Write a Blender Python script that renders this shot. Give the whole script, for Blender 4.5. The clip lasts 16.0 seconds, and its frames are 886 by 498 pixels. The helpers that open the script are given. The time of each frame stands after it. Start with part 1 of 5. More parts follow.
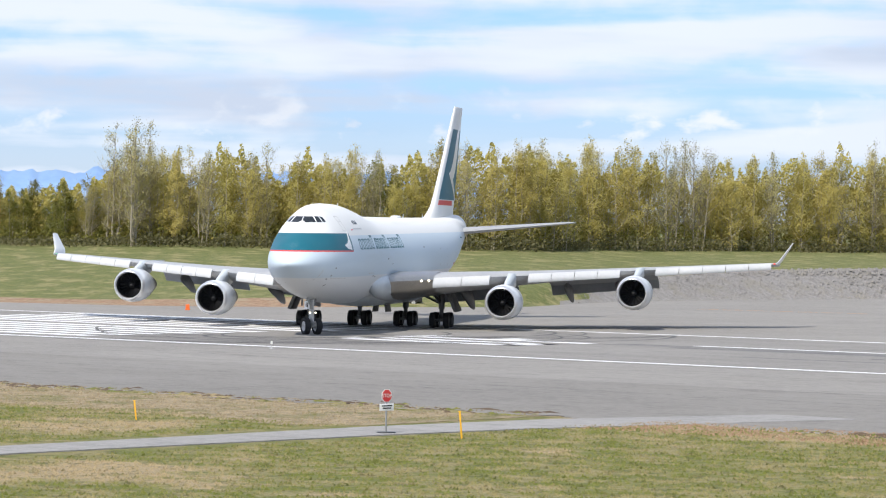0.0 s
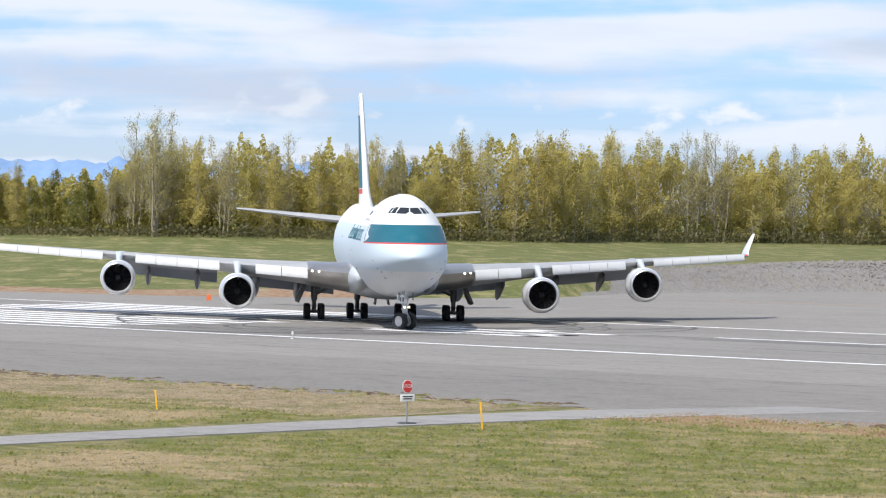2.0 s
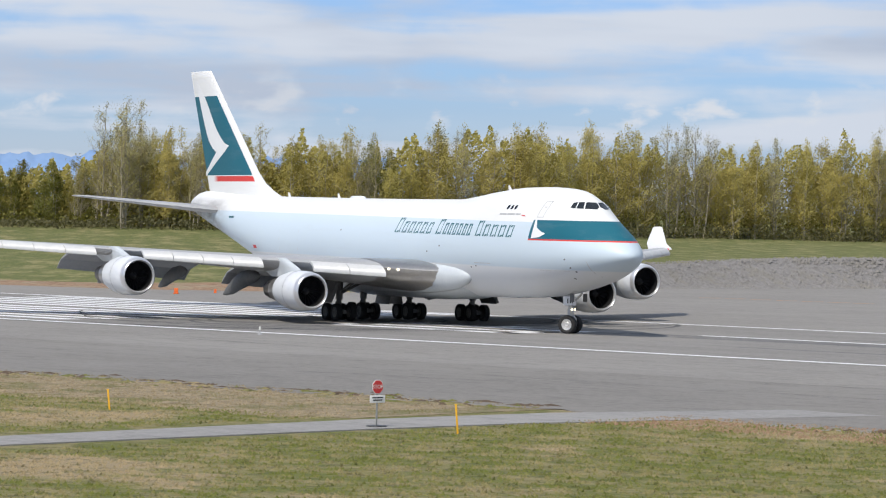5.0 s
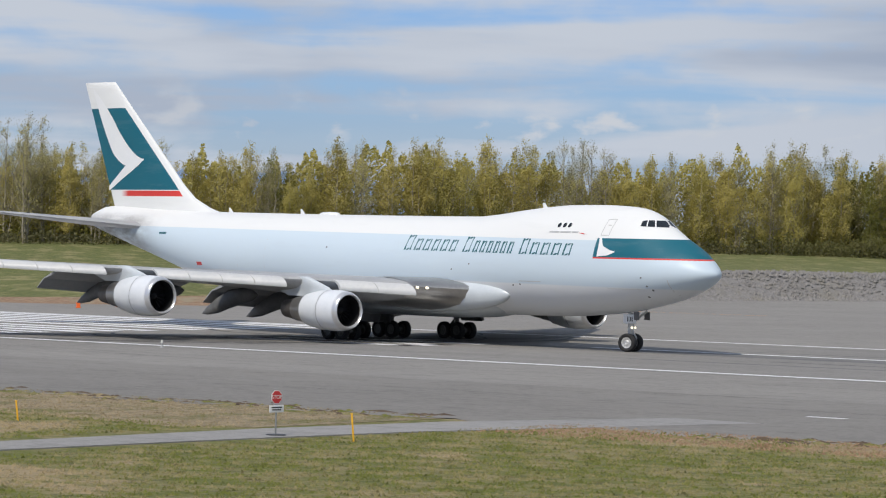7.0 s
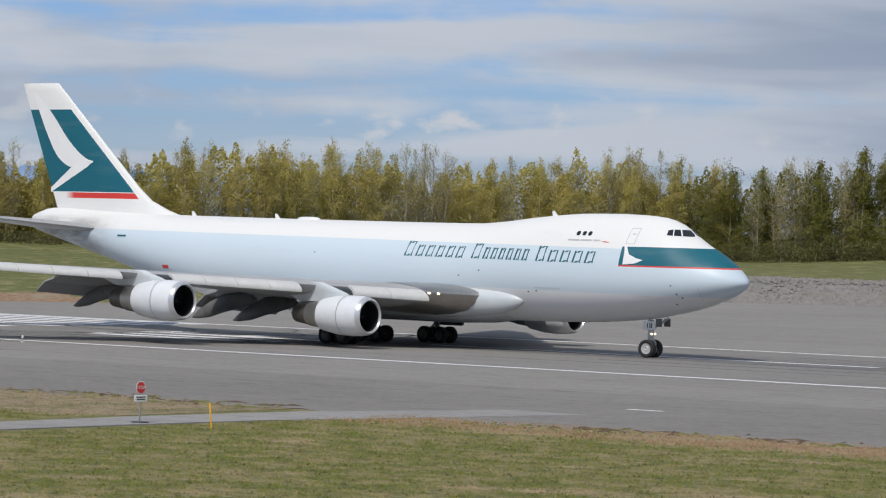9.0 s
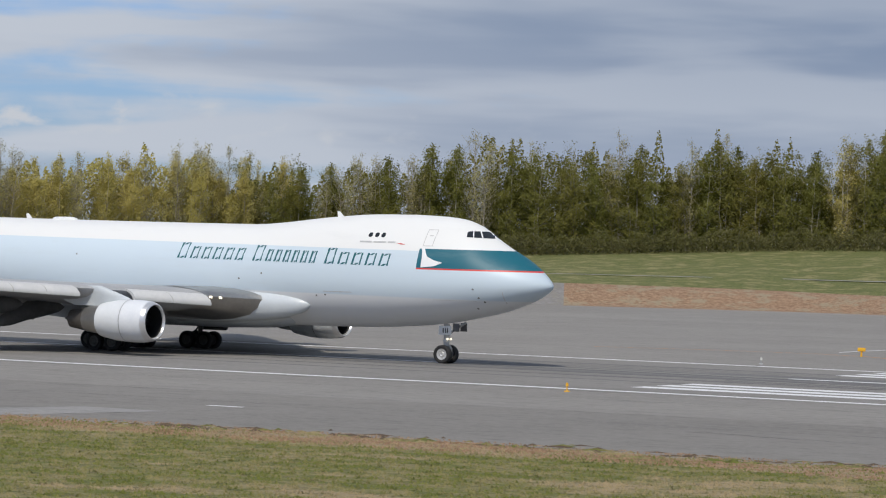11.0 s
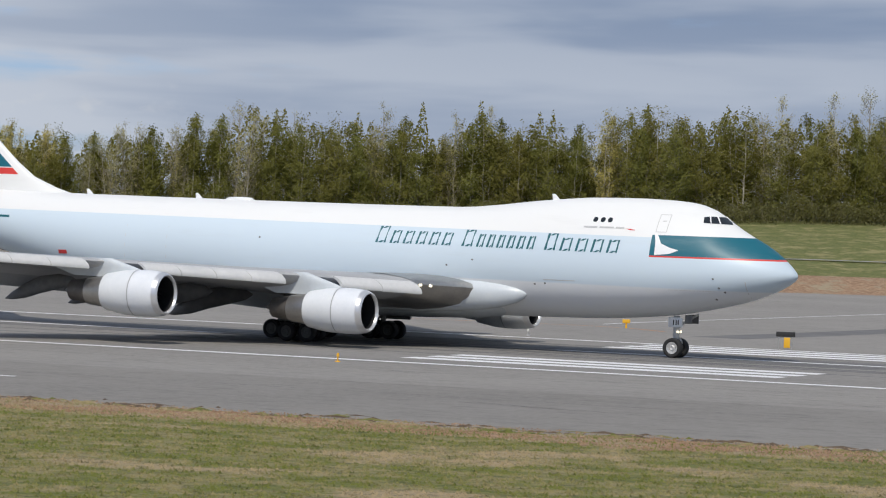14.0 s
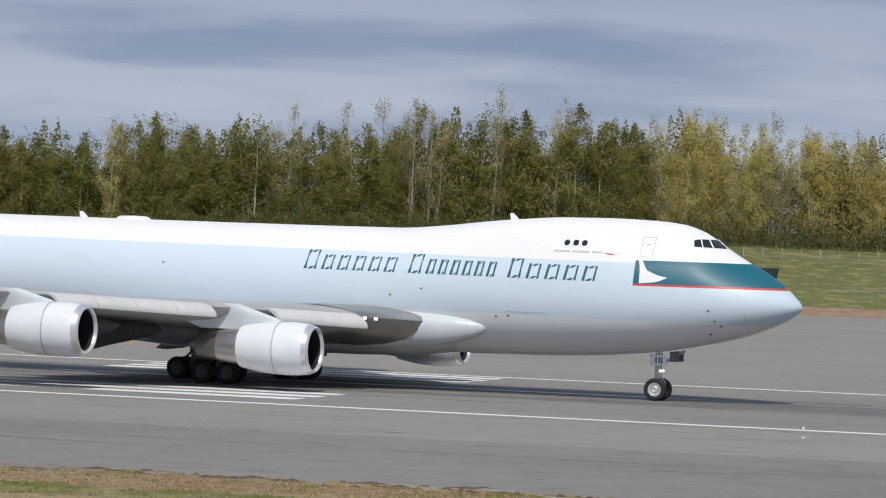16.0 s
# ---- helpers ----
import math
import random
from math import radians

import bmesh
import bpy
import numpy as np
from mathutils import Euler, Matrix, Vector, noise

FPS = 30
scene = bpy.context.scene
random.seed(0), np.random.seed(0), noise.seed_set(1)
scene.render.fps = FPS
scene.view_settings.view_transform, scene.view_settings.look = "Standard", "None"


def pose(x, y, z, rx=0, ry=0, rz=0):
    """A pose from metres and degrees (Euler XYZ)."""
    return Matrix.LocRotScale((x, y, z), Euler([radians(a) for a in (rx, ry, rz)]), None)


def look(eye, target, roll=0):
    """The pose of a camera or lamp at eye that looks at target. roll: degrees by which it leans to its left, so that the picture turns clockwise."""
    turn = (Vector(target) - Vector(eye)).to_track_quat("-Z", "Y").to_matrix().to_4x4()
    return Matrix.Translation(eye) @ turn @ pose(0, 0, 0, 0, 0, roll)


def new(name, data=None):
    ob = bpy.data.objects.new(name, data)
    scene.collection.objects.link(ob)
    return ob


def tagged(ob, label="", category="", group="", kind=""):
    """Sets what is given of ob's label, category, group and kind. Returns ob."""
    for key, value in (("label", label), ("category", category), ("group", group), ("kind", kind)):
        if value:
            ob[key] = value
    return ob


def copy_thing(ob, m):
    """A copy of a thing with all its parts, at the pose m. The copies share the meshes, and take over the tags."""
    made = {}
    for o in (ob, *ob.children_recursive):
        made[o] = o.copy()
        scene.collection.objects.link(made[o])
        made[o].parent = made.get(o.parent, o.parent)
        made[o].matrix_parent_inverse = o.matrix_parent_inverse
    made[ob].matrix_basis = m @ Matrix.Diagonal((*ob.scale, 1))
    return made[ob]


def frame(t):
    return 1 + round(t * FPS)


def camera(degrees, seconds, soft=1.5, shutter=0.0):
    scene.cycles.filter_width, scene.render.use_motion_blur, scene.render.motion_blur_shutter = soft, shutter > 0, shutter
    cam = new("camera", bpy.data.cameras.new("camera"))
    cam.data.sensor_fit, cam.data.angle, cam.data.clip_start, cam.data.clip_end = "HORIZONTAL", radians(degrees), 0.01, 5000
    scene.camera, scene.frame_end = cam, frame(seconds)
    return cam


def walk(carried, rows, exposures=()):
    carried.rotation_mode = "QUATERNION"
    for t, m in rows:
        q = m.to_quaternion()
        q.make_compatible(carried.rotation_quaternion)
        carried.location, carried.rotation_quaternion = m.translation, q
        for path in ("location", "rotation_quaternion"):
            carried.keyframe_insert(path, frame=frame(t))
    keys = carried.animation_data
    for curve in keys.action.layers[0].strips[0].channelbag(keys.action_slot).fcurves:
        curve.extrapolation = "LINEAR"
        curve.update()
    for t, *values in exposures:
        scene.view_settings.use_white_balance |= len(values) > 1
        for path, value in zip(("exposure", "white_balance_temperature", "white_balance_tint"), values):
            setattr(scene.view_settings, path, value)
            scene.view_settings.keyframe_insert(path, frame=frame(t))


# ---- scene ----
F_LENS = 15.01
cam = camera(F_LENS, 16.0, soft=1.15)
PATH = [  # seconds, eye x y z, pan, tilt, lean
    (0.0, 0.00, 0.98, 7.83, 0.001, -0.309, 0.727),
    (0.5, -0.01, 1.09, 7.82, -0.266, -0.315, 0.759),
    (1.0, -0.00, 1.06, 7.82, -0.261, -0.351, 0.805),
    (1.5, -0.01, 1.26, 7.82, -0.265, -0.395, 0.872),
    (2.0, -0.01, 1.03, 7.82, -0.354, -0.467, 0.890),
    (2.5, -0.03, 5.26, 7.72, -0.363, -0.423, 0.848),
    (3.0, -0.05, 9.11, 7.61, -0.335, -0.442, 0.883),
    (3.5, -0.04, 8.98, 7.61, -0.244, -0.544, 1.171),
    (6.0, 0.13, 10.39, 7.55, 0.702, -0.509, 1.034),
    (6.5, 0.25, 10.35, 7.55, 1.399, -0.321, 1.119),
    (7.0, 0.15, 4.81, 7.71, 1.761, -0.279, 1.110),
    (7.5, -0.09, -2.55, 7.93, 2.110, -0.268, 1.097),
    (8.0, -0.23, -5.42, 8.00, 2.443, -0.286, 1.070),
    (8.5, -0.40, -6.99, 8.05, 3.270, -0.293, 1.061),
    (9.0, -0.58, -7.43, 8.06, 4.441, -0.255, 1.560),
    (9.5, -0.99, -8.28, 8.06, 6.789, -0.285, 1.672),
    (12.0, -1.44, -6.24, 7.99, 12.957, -0.079, 1.690),
    (12.5, -1.59, -6.84, 8.00, 13.060, -0.240, 1.790),
    (13.0, -1.69, -7.08, 8.00, 13.443, -0.370, 1.777),
    (13.5, -1.71, -6.84, 7.99, 14.003, -0.456, 1.861),
    (14.0, -2.10, -7.33, 8.00, 15.982, -0.491, 1.993),
    (14.5, -2.40, -7.21, 7.99, 18.411, -0.477, 2.055),
    (15.0, -1.99, -5.54, 7.95, 19.786, -0.309, 1.869),
    (15.5, 2.84, 7.27, 7.72, 21.309, -0.112, 1.738),
    (16.0, 3.80, 8.42, 7.70, 24.297, 0.026, 2.029),
]
TAXI = [  # seconds, x, y of the main gear, heading
    (0.0, -5.33, 274.96, -100.46),
    (0.5, -5.82, 272.89, -96.88),
    (1.0, -6.19, 270.84, -93.00),
    (1.5, -6.34, 268.80, -89.08),
    (2.0, -6.31, 266.79, -84.94),
    (2.5, -6.14, 264.80, -80.80),
    (3.0, -5.78, 262.86, -76.66),
    (3.5, -5.30, 260.94, -72.84),
    (6.0, 0.35, 251.71, -55.05),
    (6.5, 2.18, 249.43, -52.39),
    (7.0, 4.15, 247.11, -49.97),
    (7.5, 6.32, 244.73, -47.89),
    (8.0, 8.67, 242.33, -46.16),
    (8.5, 11.27, 239.87, -44.80),
    (9.0, 14.13, 237.37, -43.85),
    (9.5, 17.03, 234.82, -43.14),
    (12.0, 34.46, 220.22, -42.19),
    (12.5, 38.48, 216.60, -42.26),
    (13.0, 42.65, 212.85, -42.43),
    (13.5, 47.00, 208.93, -42.66),
    (14.0, 51.47, 204.83, -43.03),
    (14.5, 56.24, 200.50, -43.30),
    (15.0, 61.29, 195.91, -43.46),
    (15.5, 66.55, 191.10, -43.85),
    (16.0, 72.14, 186.09, -44.28),
]
EXPOSURES = [(0, 0.84), (2, 0.79), (3.5, 0.58), (6, 0.32), (8, 0.09), (12, 0.10), (16, 0.20)]


def eye_row(x, y, z, pan, tilt, lean):
    p, q = radians(pan), radians(tilt)
    way = Vector((math.sin(p) * math.cos(q), math.cos(p) * math.cos(q), math.sin(q)))
    return look((x, y, z), Vector((x, y, z)) + way * 100, lean)


walk(cam, [(t, eye_row(*row)) for t, *row in PATH], EXPOSURES)

# ---- sky and sun ----
SUN_AZ, SUN_EL = -153.0, 51.0      # degrees clockwise from +y, and above the horizon
world = bpy.data.worlds.new("sky")
scene.world = world
world.use_nodes = True


def sky_nodes():
    nt = world.node_tree
    nt.nodes.clear()
    n, l = nt.nodes.new, nt.links.new

    def mth(op, a, b=None, c=None):
        k = n("ShaderNodeMath")
        k.operation = op
        for i, v in enumerate((a, b, c)):
            if v is None:
                continue
            if isinstance(v, (int, float)):
                k.inputs[i].default_value = v
            else:
                l(v, k.inputs[i])
        return k.outputs[0]

    out = n("ShaderNodeOutputWorld")
    sky = n("ShaderNodeTexSky")
    sky.sky_type = "NISHITA"
    sky.sun_disc = False
    sky.sun_elevation, sky.sun_rotation = radians(SUN_EL), radians(SUN_AZ)
    sky.air_density, sky.dust_density, sky.ozone_density = 1.0, 0.6, 2.0
    bg = n("ShaderNodeBackground")
    bg.inputs["Strength"].default_value = 0.085
    tint = n("ShaderNodeMix")
    tint.data_type, tint.blend_type = "RGBA", "MULTIPLY"
    tint.inputs[0].default_value = 1.0
    tint.inputs[7].default_value = (0.55, 0.73, 1.18, 1)
    l(sky.outputs[0], tint.inputs[6])
    l(tint.outputs[2], bg.inputs[0])
    tc = n("ShaderNodeTexCoord")
    sp = n("ShaderNodeSeparateXYZ")
    l(tc.outputs["Generated"], sp.inputs[0])
    az = mth("ARCTAN2", sp.outputs[0], sp.outputs[1])
    el = mth("ARCSINE", sp.outputs[2])

    def noise_at(sa, se, detail, rough, dist, off):
        cb = n("ShaderNodeCombineXYZ")
        l(mth("MULTIPLY", az, sa), cb.inputs[0])
        l(mth("MULTIPLY", el, se), cb.inputs[1])
        cb.inputs[2].default_value = off
        t = n("ShaderNodeTexNoise")
        t.inputs["Scale"].default_value = 1.0
        t.inputs["Detail"].default_value = detail
        t.inputs["Roughness"].default_value = rough
        t.inputs["Distortion"].default_value = dist
        l(cb.outputs[0], t.inputs["Vector"])
        return t.outputs["Fac"]

    def ramp(v, a, b):
        k = n("ShaderNodeMapRange")
        k.interpolation_type = "SMOOTHSTEP"
        l(v, k.inputs[0])
        k.inputs[1].default_value, k.inputs[2].default_value = a, b
        return k.outputs[0]

    layer = noise_at(7.0, 85.0, 5.0, 0.48, 0.25, 3.1)       # long flat banks
    puff = noise_at(34.0, 75.0, 6.0, 0.5, 0.3, 7.7)        # heaped edges
    shade = noise_at(8.0, 60.0, 4.0, 0.45, 0.2, 12.4)      # grey undersides
    east = ramp(az, radians(4.0), radians(17.0))
    cover = mth("ADD", mth("ADD", mth("MULTIPLY", layer, 0.68), mth("MULTIPLY", puff, 0.32)), mth("MULTIPLY", east, 0.22))
    mask = ramp(cover, 0.37, 0.58)
    low = ramp(el, radians(2.6), radians(0.4))
    mask = mth("MAXIMUM", mask, mth("MULTIPLY", low, 0.45))
    # a low row of small heaped clouds
    heap = noise_at(62.0, 110.0, 5.0, 0.5, 0.2, 21.3)
    band = mth("MULTIPLY", ramp(el, radians(1.3), radians(1.75)), ramp(el, radians(2.7), radians(2.1)))
    heaps = mth("MULTIPLY", mth("MULTIPLY", ramp(heap, 0.50, 0.70), band), ramp(az, radians(15.0), radians(8.0)))
    high = ramp(el, radians(1.0), radians(5.0))
    grey = mth("ADD", mth("MULTIPLY", ramp(shade, 0.40, 0.66), 0.36), mth("MULTIPLY", mth("MULTIPLY", east, mth("ADD", mth("MULTIPLY", high, 0.50), 0.26)), 0.66))
    mixc = n("ShaderNodeMix")
    mixc.data_type = "RGBA"
    l(grey, mixc.inputs[0])
    mixc.inputs[6].default_value = (0.80, 0.87, 0.99, 1)
    mixc.inputs[7].default_value = (0.215, 0.325, 0.54, 1)
    lit = n("ShaderNodeMix")
    lit.data_type = "RGBA"
    l(mth("MULTIPLY", heaps, 0.5), lit.inputs[0])
    l(mixc.outputs[2], lit.inputs[6])
    lit.inputs[7].default_value = (0.90, 0.93, 0.98, 1)
    mask = mth("MAXIMUM", mask, heaps)
    cl = n("ShaderNodeBackground")
    cl.inputs["Strength"].default_value = 0.60
    l(lit.outputs[2], cl.inputs[0])
    mx = n("ShaderNodeMixShader")
    l(mask, mx.inputs[0])
    l(bg.outputs[0], mx.inputs[1])
    l(cl.outputs[0], mx.inputs[2])
    l(mx.outputs[0], out.inputs[0])


sky_nodes()
sun = new("sun", bpy.data.lights.new("sun", "SUN"))
sun.data.energy, sun.data.angle, sun.data.color = 2.75, radians(1.5), (1.0, 0.94, 0.85)
_a, _e = radians(SUN_AZ), radians(SUN_EL)
sun.matrix_world = look((math.sin(_a) * math.cos(_e) * 300, math.cos(_a) * math.cos(_e) * 300, math.sin(_e) * 300), (0, 0, 0))


# ---- materials ----
def node_mat(name):
    m = bpy.data.materials.new(name)
    m.use_nodes = True
    nt = m.node_tree
    return m, nt, nt.nodes["Principled BSDF"]


def rgba(c):
    return (c[0], c[1], c[2], 1.0)


def tex_noise(nt, scale, detail=4.0, rough=0.55, vec=None, stretch=None):
    t = nt.nodes.new("ShaderNodeTexNoise")
    t.inputs["Scale"].default_value = scale
    t.inputs["Detail"].default_value = detail
    t.inputs["Roughness"].default_value = rough
    if vec is None:
        vec = nt.nodes.new("ShaderNodeTexCoord").outputs["Object"]
    if stretch:
        mp = nt.nodes.new("ShaderNodeMapping")
        mp.vector_type = "TEXTURE"
        mp.inputs["Scale"].default_value = [1 / q for q in stretch[:3]]
        if len(stretch) > 3:
            mp.inputs["Rotation"].default_value = (0, 0, radians(stretch[3]))
        nt.links.new(vec, mp.inputs[0])
        vec = mp.outputs[0]
    nt.links.new(vec, t.inputs["Vector"])
    return t.outputs["Fac"]


def map_range(nt, v, a, b, lo=0.0, hi=1.0):
    k = nt.nodes.new("ShaderNodeMapRange")
    nt.links.new(v, k.inputs[0])
    for i, x in enumerate((a, b, lo, hi)):
        k.inputs[i + 1].default_value = x
    return k.outputs[0]


def mix_col(nt, fac, a, b):
    k = nt.nodes.new("ShaderNodeMix")
    k.data_type = "RGBA"
    for v, i in ((fac, 0), (a, 6), (b, 7)):
        if isinstance(v, (int, float)):
            k.inputs[i].default_value = v
        elif isinstance(v, tuple):
            k.inputs[i].default_value = rgba(v)
        else:
            nt.links.new(v, k.inputs[i])
    return k.outputs[2]


def bump(nt, bsdf, v, dist, strength=1.0):
    b = nt.nodes.new("ShaderNodeBump")
    b.inputs["Distance"].default_value = dist
    b.inputs["Strength"].default_value = strength
    nt.links.new(v, b.inputs["Height"])
    nt.links.new(b.outputs[0], bsdf.inputs["Normal"])


def surface(name, c1, c2, rough, s1, s2, metal=0.0, relief=0.0, coat=0.0, stretch=None):
    """Two colours mixed at a large and a small scale, with fine relief."""
    m, nt, b = node_mat(name)
    big = tex_noise(nt, s1, 5, 0.6, stretch=stretch)
    fine = tex_noise(nt, s2, 3, 0.6)
    f = nt.nodes.new("ShaderNodeMath")
    f.operation = "MULTIPLY_ADD"
    nt.links.new(big, f.inputs[0])
    f.inputs[1].default_value = 0.7
    sc = map_range(nt, fine, 0.0, 1.0, 0.0, 0.3)
    nt.links.new(sc, f.inputs[2])
    nt.links.new(mix_col(nt, map_range(nt, f.outputs[0], 0.32, 0.68), c1, c2), b.inputs["Base Color"])
    b.inputs["Roughness"].default_value = rough
    b.inputs["Metallic"].default_value = metal
    if coat:
        b.inputs["Coat Weight"].default_value = coat
        b.inputs["Coat Roughness"].default_value = 0.08
    if relief:
        bump(nt, b, fine, relief)
    return m


def asphalt_mat(name, c1, c2, streak):
    m, nt, b = node_mat(name)
    big = tex_noise(nt, 0.035, 6, 0.62)
    lane = tex_noise(nt, 0.16, 5, 0.6, stretch=(0.05, 1.0, 1.0, -40.9))
    fine = tex_noise(nt, 2.2, 7, 0.8)
    col = mix_col(nt, map_range(nt, big, 0.35, 0.68), c1, c2)
    col = mix_col(nt, map_range(nt, lane, 0.46, 0.74, 0.0, streak), col, tuple(0.55 * x for x in c1))
    col = mix_col(nt, map_range(nt, fine, 0.38, 0.62, 0.0, 0.6), col, tuple(1.3 * x for x in c2))
    speck = tex_noise(nt, 0.7, 9, 0.82, stretch=(0.5, 1.0, 1.0, -40.9))
    col = mix_col(nt, map_range(nt, speck, 0.50, 0.64, 0.0, 0.5), col, tuple(0.62 * x for x in c1))
    nt.links.new(col, b.inputs["Base Color"])
    b.inputs["Roughness"].default_value = 0.88
    bump(nt, b, fine, 0.01)
    return m


def grass_mat():
    m, nt, b = node_mat("mown_grass")
    patch = tex_noise(nt, 0.095, 9, 0.70, stretch=(0.7, 1.0, 1.0, -30))
    mid = tex_noise(nt, 0.5, 9, 0.78, stretch=(0.8, 1.0, 1.0, -36))
    fine = tex_noise(nt, 3.0, 7, 0.82)
    dark = tex_noise(nt, 1.1, 9, 0.85)
    col = mix_col(nt, map_range(nt, fine, 0.36, 0.64), (0.080, 0.092, 0.012), (0.160, 0.172, 0.031))
    col = mix_col(nt, map_range(nt, mid, 0.46, 0.57, 0, 0.8), col, (0.265, 0.215, 0.105))
    col = mix_col(nt, map_range(nt, patch, 0.53, 0.60, 0, 0.85), col, (0.33, 0.25, 0.145))
    col = mix_col(nt, map_range(nt, dark, 0.50, 0.61, 0, 0.78), col, (0.050, 0.052, 0.013))
    nt.links.new(col, b.inputs["Base Color"])
    b.inputs["Roughness"].default_value = 0.95
    bump(nt, b, fine, 0.05)
    return m


def straw_mat(name, c1, c2, c3):
    m, nt, b = node_mat(name)
    mid = tex_noise(nt, 0.30, 8, 0.75)
    fine = tex_noise(nt, 1.6, 8, 0.82)
    col = mix_col(nt, map_range(nt, fine, 0.38, 0.62), c1, c2)
    col = mix_col(nt, map_range(nt, mid, 0.50, 0.60, 0, 0.8), col, c3)
    nt.links.new(col, b.inputs["Base Color"])
    b.inputs["Roughness"].default_value = 0.95
    bump(nt, b, fine, 0.08)
    return m


def marking_mat(name, c):
    m, nt, b = node_mat(name)
    wear = tex_noise(nt, 1.3, 6, 0.72)
    nt.links.new(mix_col(nt, map_range(nt, wear, 0.58, 0.80, 0, 0.6), c, (0.26, 0.26, 0.26)), b.inputs["Base Color"])
    b.inputs["Roughness"].default_value = 0.7
    return m


def leaf_mat(name, c1, c2, c3):
    m, nt, b = node_mat(name)
    geo = nt.nodes.new("ShaderNodeNewGeometry")
    info = nt.nodes.new("ShaderNodeObjectInfo")
    col = mix_col(nt, geo.outputs["Random Per Island"], c1, c2)
    col = mix_col(nt, map_range(nt, info.outputs["Random"], 0, 1, 0, 0.6), col, c3)
    nt.links.new(col, b.inputs["Base Color"])
    b.inputs["Roughness"].default_value = 0.7
    tr = nt.nodes.new("ShaderNodeBsdfTranslucent")
    nt.links.new(col, tr.inputs[0])
    mx = nt.nodes.new("ShaderNodeMixShader")
    mx.inputs[0].default_value = 0.45
    nt.links.new(b.outputs[0], mx.inputs[1])
    nt.links.new(tr.outputs[0], mx.inputs[2])
    nt.links.new(mx.outputs[0], nt.nodes["Material Output"].inputs[0])
    return m


def livery_mat(name, bands):
    """Glossy paint in level bands: bands(nt, s, z) gives the colour from the length aft of the nose and the height."""
    m, nt, b = node_mat(name)
    tc = nt.nodes.new("ShaderNodeTexCoord")
    sp = nt.nodes.new("ShaderNodeSeparateXYZ")
    nt.links.new(tc.outputs["Object"], sp.inputs[0])
    s = nt.nodes.new("ShaderNodeMath")
    s.operation = "SUBTRACT"
    s.inputs[0].default_value = 32.0
    nt.links.new(sp.outputs[0], s.inputs[1])
    col = bands(nt, s.outputs[0], sp.outputs[2])
    dirt = tex_noise(nt, 0.5, 6, 0.7, stretch=(0.25, 1, 2.2))
    col = mix_col(nt, map_range(nt, dirt, 0.55, 0.9, 0, 0.22), col, (0.42, 0.43, 0.42))
    nt.links.new(col, b.inputs["Base Color"])
    b.inputs["Roughness"].default_value = 0.46
    b.inputs["Specular IOR Level"].default_value = 0.35
    b.inputs["Coat Weight"].default_value = 0.08
    b.inputs["Coat Roughness"].default_value = 0.3
    rel = tex_noise(nt, 0.9, 3, 0.5)
    bump(nt, b, rel, 0.006, 0.5)
    return m


def step(nt, v, at, soft=0.006):
    return map_range(nt, v, at - soft, at + soft)


def both(nt, a, b):
    k = nt.nodes.new("ShaderNodeMath")
    k.operation = "MULTIPLY"
    nt.links.new(a, k.inputs[0])
    nt.links.new(b, k.inputs[1])
    return k.outputs[0]


def flip(nt, a):
    k = nt.nodes.new("ShaderNodeMath")
    k.operation = "SUBTRACT"
    k.inputs[0].default_value = 1.0
    nt.links.new(a, k.inputs[1])
    return k.outputs[0]


WHITE, TEAL, RED = (0.76, 0.765, 0.75), (0.007, 0.118, 0.165), (0.62, 0.05, 0.04)
PALE, GREY = (0.57, 0.665, 0.735), (0.72, 0.74, 0.755)


def hull_bands(nt, s, z):
    lift = nt.nodes.new("ShaderNodeMath")
    lift.operation = "MULTIPLY_ADD"
    nt.links.new(s, lift.inputs[0])
    lift.inputs[1].default_value = -0.0075
    nt.links.new(z, lift.inputs[2])
    zz = lift.outputs[0]
    col = mix_col(nt, step(nt, zz, 4.26, 0.05), GREY, PALE)
    col = mix_col(nt, step(nt, zz, 7.33), col, WHITE)
    # soot and hydraulic stains on the tail cone
    soot = tex_noise(nt, 0.8, 7, 0.7, stretch=(0.35, 1, 1.0))
    aft = both(nt, step(nt, s, 59.5, 2.5), flip(nt, step(nt, z, 8.5, 0.4)))
    col = mix_col(nt, both(nt, aft, map_range(nt, soot, 0.35, 0.6, 0.15, 0.9)), col, (0.16, 0.15, 0.14))
    fore = flip(nt, step(nt, s, 8.58))
    col = mix_col(nt, both(nt, fore, both(nt, step(nt, z, 6.19), flip(nt, step(nt, z, 6.29)))), col, RED)
    return mix_col(nt, both(nt, fore, both(nt, step(nt, z, 6.29), flip(nt, step(nt, z, 7.55)))), col, TEAL)


def fin_bands(nt, s, z):
    """Teal between two heights and behind the white leading edge, over a red line."""
    k = nt.nodes.new("ShaderNodeMath")
    k.operation = "MULTIPLY_ADD"
    nt.links.new(z, k.inputs[0])
    k.inputs[1].default_value = -1.132
    nt.links.new(s, k.inputs[2])
    aft = step(nt, k.outputs[0], 45.35)
    col = mix_col(nt, both(nt, aft, both(nt, step(nt, z, 10.62), flip(nt, step(nt, z, 17.1)))), WHITE, TEAL)
    return mix_col(nt, both(nt, flip(nt, step(nt, s, 64.6, 0.5)), both(nt, aft, both(nt, step(nt, z, 10.12), flip(nt, step(nt, z, 10.56))))), col, RED)


